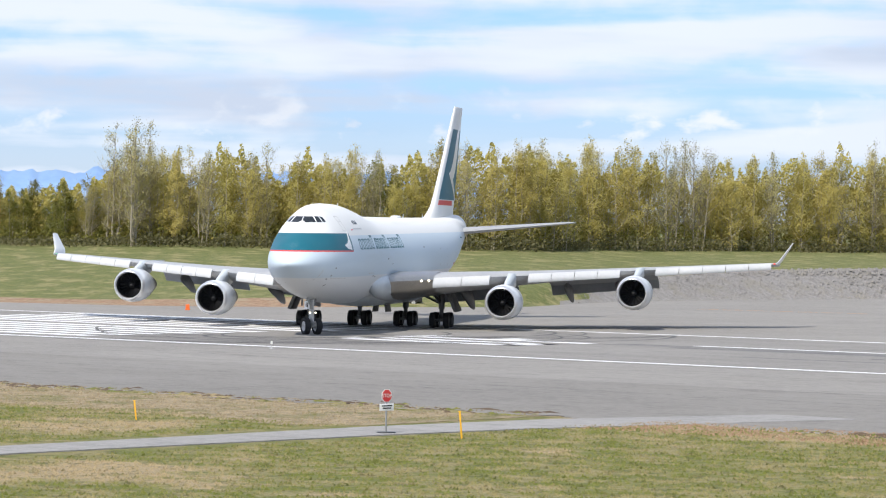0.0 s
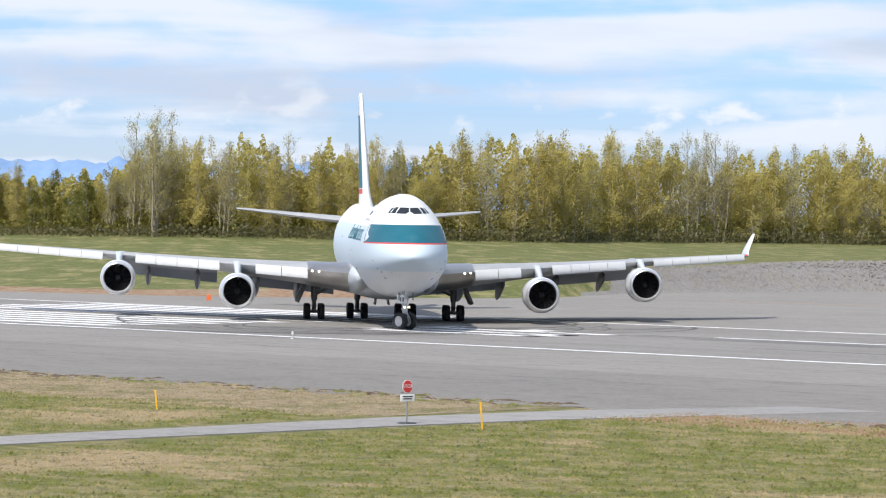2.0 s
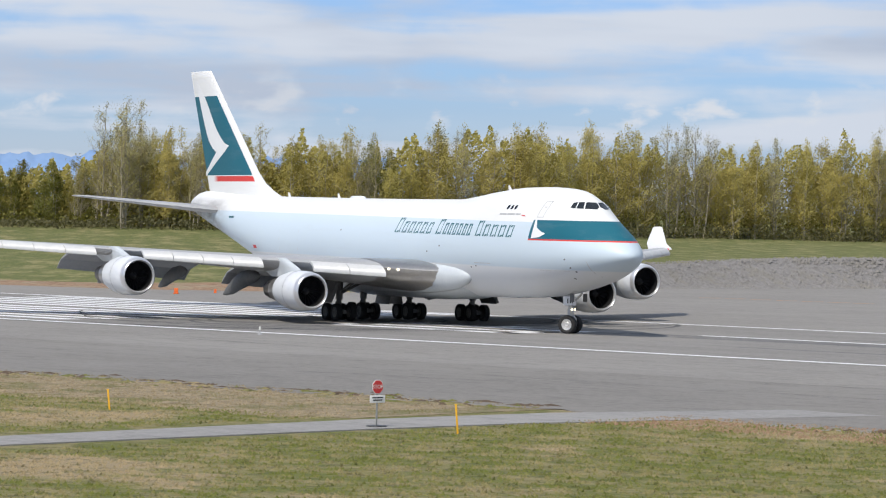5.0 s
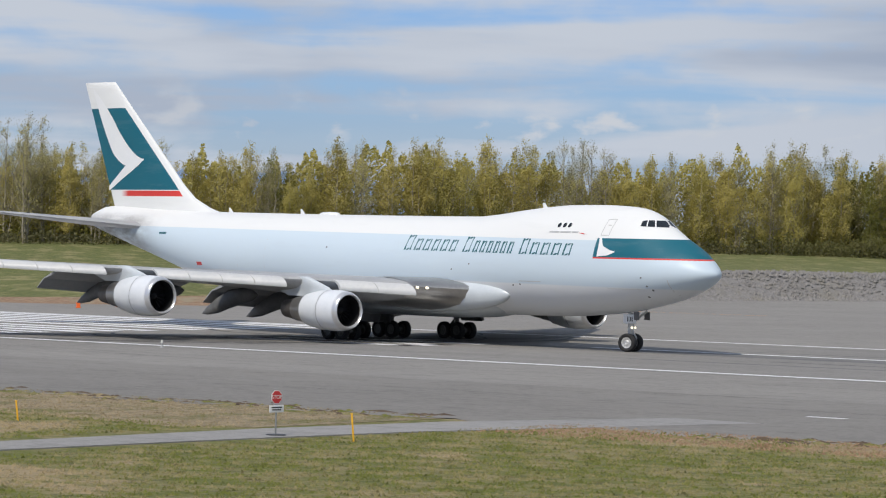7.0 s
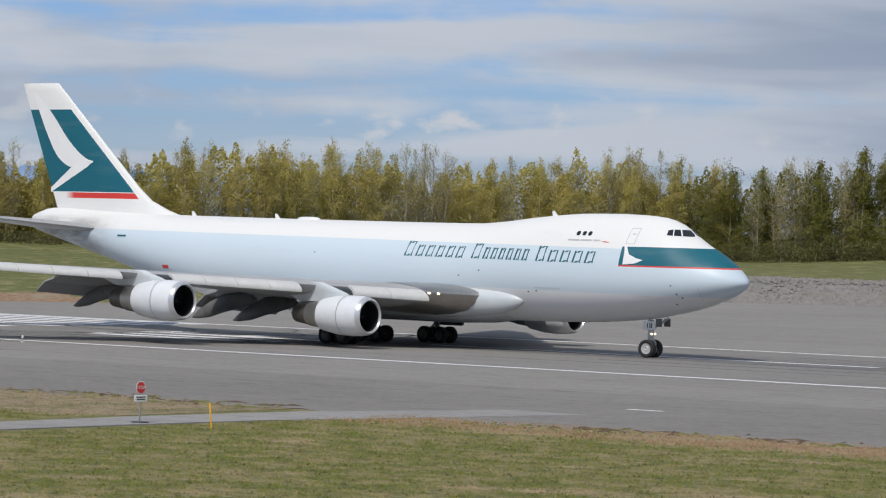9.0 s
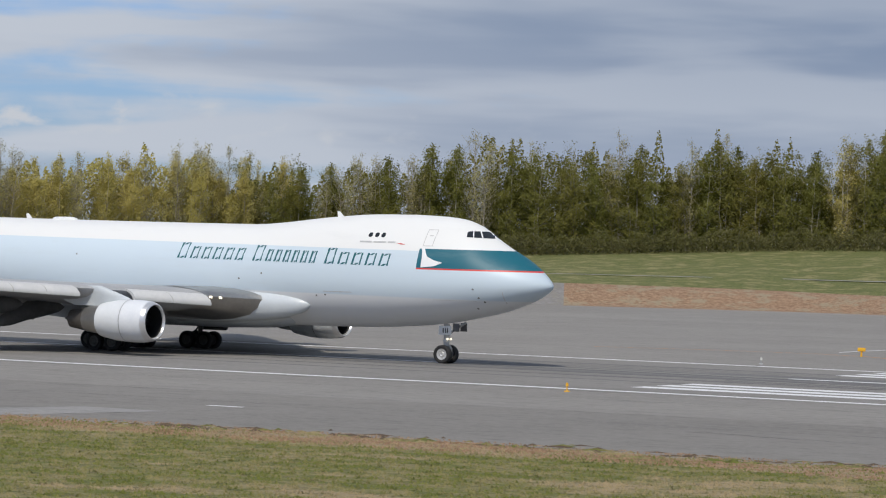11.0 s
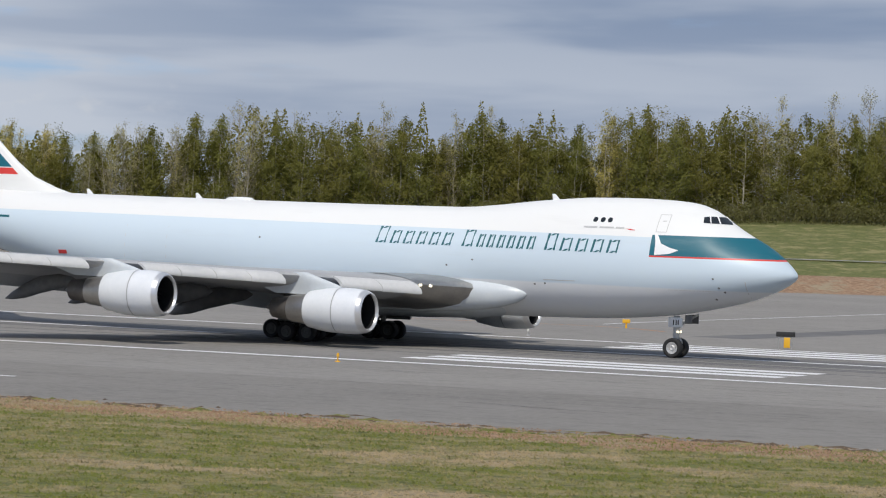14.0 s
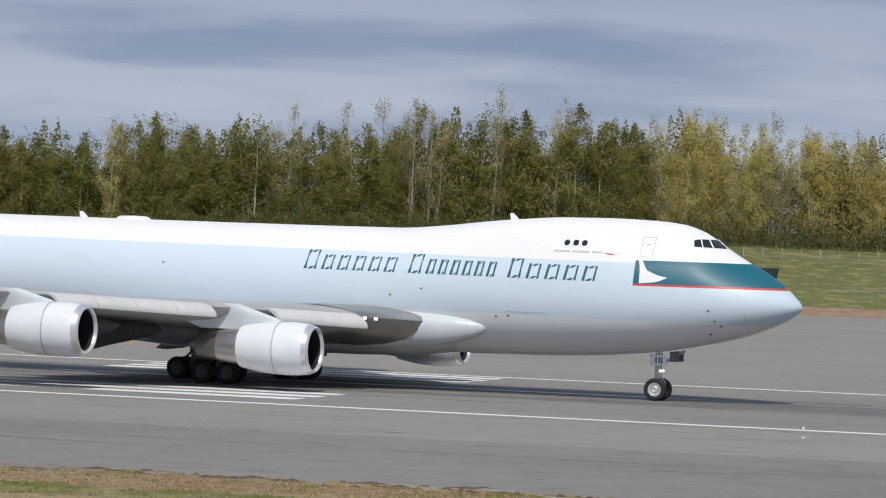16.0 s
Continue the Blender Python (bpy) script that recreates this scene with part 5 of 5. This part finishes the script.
def build_taxi_sign():
    t = thing("taxiway_sign", "black and yellow taxiway sign reading Q and R with an arrow", "sign", pose(118.4, 264.5, 0, 0, 0, -24))
    for x, w, mat in ((-0.78, 0.86, "sign_black"), (0.45, 1.6, "sign_yellow")):
        bm = bmesh.new()
        box(bm, (x, 0, 0.62), (w, 0.16, 0.72), 0.03)
        part("panel", bm, mat, t)
    bm = bmesh.new()
    box(bm, (-0.78, -0.085, 0.62), (0.70, 0.01, 0.56))
    part("panel_border", bm, "sign_yellow", t)
    bm = bmesh.new()
    box(bm, (-0.78, -0.092, 0.62), (0.64, 0.01, 0.5))
    part("panel_face", bm, "sign_black", t)
    word("Q", 0.55, "sign_yellow", pose(-0.78, -0.10, 0.64, 90, 0, 0), t)
    word("R", 0.6, "sign_black", pose(0.18, -0.085, 0.62, 90, 0, 0), t)
    bm = bmesh.new()
    box(bm, (0.72, -0.085, 0.62), (0.5, 0.01, 0.09))
    for dz in (0.09, -0.09):
        box(bm, (0.86, -0.085, 0.62 + dz), (0.32, 0.01, 0.08), m=Matrix.Translation((0.86, 0, 0.62 + dz)) @ Matrix.Rotation(radians(40 if dz > 0 else -40), 4, "Y") @ Matrix.Translation((-0.86, 0, -0.62 - dz)))
    part("arrow", bm, "sign_black", t)
    for x in (-0.8, 0.1, 0.9):
        bm = bmesh.new()
        rod(bm, (x, 0, 0), (x, 0, 0.3), 0.04)
        part("leg", bm, "post", t)


build_taxi_sign()


def build_back_sign(x, y):
    t = thing("airfield_sign", "dark airfield sign with a small yellow panel below", "sign", pose(x, y, 0, 0, 0, -20))
    bm = bmesh.new()
    box(bm, (0, 0, 1.02), (1.3, 0.16, 0.34), 0.03)
    part("panel", bm, "sign_black", t)
    bm = bmesh.new()
    box(bm, (0.1, 0, 0.45), (0.42, 0.12, 0.7), 0.03)
    part("yellow_panel", bm, "sign_yellow", t)
    for q in (-0.45, 0.45):
        bm = bmesh.new()
        rod(bm, (q, 0, 0), (q, 0, 0.9), 0.035)
        part("leg", bm, "post", t)


build_back_sign(83.8, 206.9)


def build_cone(x, y, s, label):
    t = thing("traffic_marker", label, "marker", pose(x, y, 0))
    bm = bmesh.new()
    box(bm, (0, 0, 0.06), (0.62 * s, 0.62 * s, 0.12), 0.03)
    part("base", bm, "orange", t)
    bm = bmesh.new()
    box(bm, (0, 0, 0.12 + 0.28 * s), (0.5 * s, 0.22, 0.56 * s), 0.05)
    part("panel", bm, "orange", t)


build_cone(-24.2, 320.6, 0.75, "orange plastic marker beside the far pavement edge")
build_cone(-21.0, 327.0, 0.45, "small orange plastic marker beside the far pavement edge")


def build_apron_sign(x, y):
    t = thing("apron_marker", "small orange-yellow airfield marker on a short stem", "marker", pose(x, y, 0, 0, 0, -15))
    bm = bmesh.new()
    rod(bm, (0, 0, 0), (0, 0, 0.4), 0.09, 0.07, 12)
    part("stem", bm, "sign_yellow", t)
    bm = bmesh.new()
    box(bm, (0, 0, 0.55), (0.62, 0.25, 0.3), 0.05)
    part("panel", bm, "sign_yellow", t)


build_apron_sign(84.8, 243.0)


def build_taxi_line(name, pts, w, mat, label):
    v, f = [], []
    c = [Vector((x, y, 0.006)) for x, y in pts]
    for i, p in enumerate(c):
        d = (c[min(i + 1, len(c) - 1)] - c[max(i - 1, 0)]).normalized()
        n = Vector((-d.y, d.x, 0)) * w
        v.extend((tuple(p - n), tuple(p + n)))
    for i in range(len(c) - 1):
        f.append((2 * i, 2 * i + 1, 2 * i + 3, 2 * i + 2))
    tagged(raw(name, v, f, mat), label, "apron marking", kind="structure")


build_taxi_line("taxi_line", ((66, 254), (75.1, 251.6), (82.3, 247.3), (85.0, 243.5), (85.9, 237)), 0.18, "mark_yellow", "faded yellow taxi line curving over the apron")
build_taxi_line("taxi_edge", ((86, 252), (90.1, 257.5), (108, 277.8), (140, 314)), 0.16, "mark", "faded white line on the apron")
build_taxi_line("worn_patch", ((86, 226), (96, 236), (120, 262)), 2.2, "rubber_film", "dark worn strip of asphalt on the apron")


def build_pickup():
    t = thing("pickup_truck", "dark pickup truck parked at the far pavement edge", "car", pose(-4.6, 349, 0, 0, 0, 8))
    bm = bmesh.new()
    box(bm, (0, 0, 0.72), (4.9, 1.8, 0.55), 0.12)
    box(bm, (0.3, 0, 1.2), (2.0, 1.6, 0.6), 0.18)
    part("body", bm, "sign_black", t)
    bm = bmesh.new()
    box(bm, (0.3, 0, 1.25), (1.7, 1.63, 0.36), 0.08)
    part("windows", bm, "glass", t)
    for x in (-1.5, 1.5):
        for y in (-0.85, 0.85):
            w = build_wheel(t, x, y, 0.36, 0.26, 0.36)
    for y in (-0.6, 0.6):
        bm = bmesh.new()
        box(bm, (2.44, y, 0.8), (0.06, 0.35, 0.16), 0.02)
        part("headlight", bm, "lamp_off", t)


build_pickup()


def build_commuter():
    """A small low-winged propeller airliner that waits on the far taxiway, nose to the left of the field."""
    t = thing("commuter_airplane", "small white twin propeller airliner with a dark tail on the taxiway", "airplane", pose(192.5, 356.0, 0, 0, 0, 152))
    top = glide([0, 0.3, 1.2, 2.4, 4, 14, 19], [2.4, 2.75, 3.05, 3.6, 3.75, 3.75, 3.6])
    low = glide([0, 0.3, 1.2, 3, 12, 19], [2.4, 2.0, 1.7, 1.45, 1.45, 3.0])
    half = glide([0, 0.3, 1.2, 3, 12, 19], [0.02, 0.4, 0.8, 1.15, 1.15, 0.15])
    bm = bmesh.new()
    skin(bm, [[(9 - s, half(s) * math.cos(a), (top(s) + low(s)) / 2 + (top(s) - low(s)) / 2 * math.sin(a)) for a in [2 * math.pi * k / 28 for k in range(28)]] for s in list(np.arange(0, 4, 0.25)) + list(np.arange(4, 19.01, 0.75))])
    part("fuselage", bm, "white", t)
    for k in range(11):
        bm = bmesh.new()
        for sd in (-1, 1):
            box(bm, (4.6 - 0.78 * k, sd * 1.1, 2.95), (0.26, 0.08, 0.36), 0.05)
        part("cabin_window", bm, "glass", t)
    bm = bmesh.new()
    for sd in (-1, 1):
        box(bm, (6.9, sd * 0.62, 3.3), (0.7, 0.5, 0.34), 0.1)
    part("cockpit_window", bm, "glass", t)
    for sd in (-1, 1):
        bm = bmesh.new()
        skin(bm, [[(p[0] - 32 + 9 - (8.2 + 0.045 * y) - 0, sd * y, 1.75 + 0.09 * y + p[2]) for p in foil(0, 2.7 - 0.12 * y, 0, 0, 0.14)] for y in (0.8, 3.5, 7, 10.7)])
        wing = part("wing", bm, "wing", t, "grey straight wing")
        bm = bmesh.new()
        rings = []
        for d, r in ((0, 0.2), (0.15, 0.36), (0.8, 0.5), (2.5, 0.55), (4.2, 0.42), (5.0, 0.12)):
            rings.append([(3.6 - d, sd * 3.35 + r * 0.85 * math.cos(a), 2.25 + r * math.sin(a)) for a in [2 * math.pi * k / 18 for k in range(18)]])
        skin(bm, rings)
        nac = part("engine_nacelle", bm, "wing", wing, "dark grey engine nacelle")
        bm = bmesh.new()
        rod(bm, (3.55, sd * 3.35, 2.25), (4.1, sd * 3.35, 2.25), 0.2, 0.03, 14)
        part("spinner", bm, "under", wing)
        for k in range(4):
            bm = bmesh.new()
            box(bm, (3.75, 0, 0.95), (0.06, 0.22, 1.5), 0.02, Matrix.Translation((0, sd * 3.35, 2.25)) @ Matrix.Rotation(radians(90 * k + 30), 4, "X"))
            part("propeller_blade", bm, "sign_black", wing)
        bm = bmesh.new()
        rod(bm, (0.6, sd * 3.35, 0.4), (0.6, sd * 3.35, 1.9), 0.09)
        leg = part("main_gear_leg", bm, "strut", t)
        for dy in (-0.2, 0.2):
            build_wheel(leg, 0.6, sd * 3.35 + dy, 0.38, 0.24, 0.38)
    bm = bmesh.new()
    skin(bm, [[(p[0] - 32 + 9 - le, p[2], z) for p in foil(0, ch, 0, 0, 0.1)] for z, le, ch in ((3.4, 14.2, 4.4), (4.2, 15.6, 3.3), (7.0, 17.4, 2.1))])
    part("tail_fin", bm, "sign_black", t, "dark tail fin")
    bm = bmesh.new()
    skin(bm, [[(p[0] - 32 + 9 - le, y, 3.7 + abs(y) * 0.12 + p[2]) for p in foil(0, ch, 0, 0, 0.1)] for y, le, ch in ((-4.6, 17.6, 1.2), (0, 16.4, 2.2), (4.6, 17.6, 1.2))])
    part("tailplane", bm, "white", t)
    bm = bmesh.new()
    rod(bm, (7.4, 0, 0.3), (7.4, 0, 1.7), 0.07)
    leg = part("nose_gear_leg", bm, "strut", t)
    for dy in (-0.16, 0.16):
        build_wheel(leg, 7.4, dy, 0.3, 0.2, 0.3)


build_commuter()


def build_fence():
    """The wire fence behind the taxiway bank."""
    post = None
    t = thing("wire_fence", "pale chain-link airfield fence on grey posts", "fence")
    for k in range(26):
        az = 25.8 + 0.32 * k
        d = edge_d(az) + 66
        x, y, z = polar(az, d)
        if post is None:
            bm = bmesh.new()
            rod(bm, (0, 0, -0.2), (0, 0, 2.5), 0.05, seg=8)
            post = part("fence_post", bm, "post", t)
            post.location = (x, y, z)
        else:
            q = new("fence_post", post.data)
            q.parent = t
            q.location = (x, y, z)
    for h in (0.5, 1.1, 1.7, 2.35):
        bm = bmesh.new()
        prev = None
        for k in range(26):
            az = 25.8 + 0.32 * k
            x, y, z = polar(az, edge_d(az) + 66)
            if prev:
                rod(bm, prev, (x, y, z + h), 0.02, seg=4)
            prev = (x, y, z + h)
        part("fence_wire", bm, "post", t)


build_fence()


def build_bank_track():
    """A pale worn track along the far bank."""
    v, f = [], []
    n = 70
    for i in range(n + 1):
        az = 13.0 + 20.0 * i / n
        for q in (-0.45, 0.45):
            x, y, z = polar(az, edge_d(az) + 33 + q + 0.6 * noise.noise((az, 2.0, 0.0)))
            v.append((x, y, z + 0.06))
    for i in range(n):
        f.append((2 * i, 2 * i + 1, 2 * i + 3, 2 * i + 2))
    tagged(raw("bank_track", v, f, "path", smooth=True), "pale worn track along the far grass bank", "track", kind="structure")


build_bank_track()


def build_gravel():
    rng = random.Random(12)
    v, f = [], []
    for _ in range(9000):
        az = rng.uniform(2.2, 13.5)
        d = edge_d(az) + rng.uniform(0.5, 16)
        x, y, z = polar(az, d)
        s = 0.05 + (0.16 + 0.24 * min(1.0, max(0.0, (az - 4.5) / 3))) * rng.random() ** 2.5
        k = len(v)
        t = rng.uniform(0, 6.28)
        c, q = math.cos(t) * s, math.sin(t) * s
        v.extend(((x + c, y + q, z - 0.05), (x - q, y + c, z - 0.05), (x - c, y - q, z - 0.05), (x + q, y - c, z - 0.05), (x + 0.2 * c, y + 0.2 * q, z + s * rng.uniform(0.5, 0.9))))
        f.extend(((k, k + 1, k + 4), (k + 1, k + 2, k + 4), (k + 2, k + 3, k + 4), (k + 3, k, k + 4)))
    tagged(raw("gravel_stones", v, f, "gravel"), "loose grey stones on the gravel bank", "gravel", kind="stuff")


build_gravel()


def build_tufts():
    """Short blades and clumps over the near verge, coloured like the ground they grow from."""
    rng = random.Random(21)
    for name, mat, label, count, a0, a1, b0, b1 in (
            ("grass_tufts", "grass", "short grass and straw tufts on the near verge", 90000, -150, 0, 58, 112.0),
            ("straw_tufts", "straw", "short dry straw tufts on the verge beside the pavement", 12000, -172, -92, 99, 113.6),
            ("soil_tufts", "russet", "low russet tufts on the bare soil verge", 14000, -86, 10, 106.5, 113.4)):
        v, f = [], []
        while len(f) < count:
            a, b = rng.uniform(a0, a1), rng.uniform(b0, b1)
            if -91.8 < a < -85.4 or (name == "grass_tufts" and a < -91 and b > 100):
                continue
            x, y, _z = on_field(a, b)
            h, w, t = rng.uniform(0.015, 0.07), rng.uniform(0.02, 0.09), rng.uniform(-0.7, 0.7)
            n = len(v)
            v.extend(((x - w * math.cos(t), y - w * math.sin(t), -0.03), (x + w * math.cos(t), y + w * math.sin(t), -0.03), (x + rng.uniform(-.05, .05), y + rng.uniform(0.02, .12), h)))
            f.append((n, n + 1, n + 2))
        tagged(raw(name, v, f, mat), label, "grass", kind="stuff")


def build_edge_soil():
    """Dark crumbled soil and turf along the ragged near edge of the pavement."""
    rng = random.Random(63)
    for name, mat, label, count in (("edge_soil", "soil", "dark crumbled soil along the pavement's edge", 420), ("edge_turf", "grass", "turf clumps creeping over the pavement's edge", 520)):
        v, f = [], []
        while len(f) < count * 8:
            a = rng.uniform(-176, 20)
            if -92 < a < -78:
                continue
            off = 2.4 * (noise.noise((a * 0.11, 2.0, 0.0)) + 0.6 * noise.noise((a * 0.45, 2.0, 5.0)))
            b = 112.4 + off + rng.gauss(0, 0.7) - (0.6 if name == "edge_turf" else 0.0)
            la, lb, n = rng.uniform(0.15, 1.3) * rng.random() + 0.1, rng.uniform(0.08, 0.3), len(v)
            v.append(on_field(a, b, rng.uniform(0.03, 0.10)))
            for k in range(8):
                t = 2 * math.pi * k / 8
                r = rng.uniform(0.6, 1.2)
                v.append(on_field(a + la * r * math.cos(t), b + lb * r * math.sin(t), -0.01))
            f.extend((n, n + 1 + k, n + 1 + (k + 1) % 8) for k in range(8))
        tagged(raw(name, v, f, mat), label, "soil", kind="stuff")


build_edge_soil()
build_tufts()


# ---- what moves ----
def gear_at(t):
    return [curve(t) for curve in TAXI_CURVES]


TAXI_CURVES = [glide([r[0] for r in TAXI], [r[k] for r in TAXI]) for k in (1, 2, 3)]


def motions():
    walk(freighter, [(t, pose(x, y, 0, 0, 0, h)) for t, x, y, h in TAXI])
    # steering and rolling follow from the way
    steps = [i / 30 for i in range(481)]
    rolled, steer = [0.0], []
    for i, t in enumerate(steps):
        t0, t1 = max(0, t - 0.25), min(16, t + 0.25)
        x0, y0, h0 = gear_at(t0)
        x1, y1, h1 = gear_at(t1)
        v = math.hypot(x1 - x0, y1 - y0) / (t1 - t0)
        w = radians(h1 - h0) / (t1 - t0)
        steer.append(math.degrees(math.atan2(w * 24.15, v)))
        if i:
            rolled.append(rolled[-1] + math.degrees(v / WHEEL_R) / 30)
    nx, ny, nz = at(7.85, 0, 0)
    walk(NOSE_LEG, [(t, pose(nx, ny, nz, 0, 0, steer[round(t * 30)])) for t in [0.5 * k for k in range(33)]])
    keys, last = [0], 0.0
    for i in range(1, 481):
        if i == 480 or rolled[min(480, i + 1)] - last > 78:
            keys.append(i)
            last = rolled[i]
    for wheel in WHEELS:
        x, y, z = wheel.location
        walk(wheel, [(i / 30, pose(x, y, z, 0, rolled[i], 0)) for i in keys])


motions()
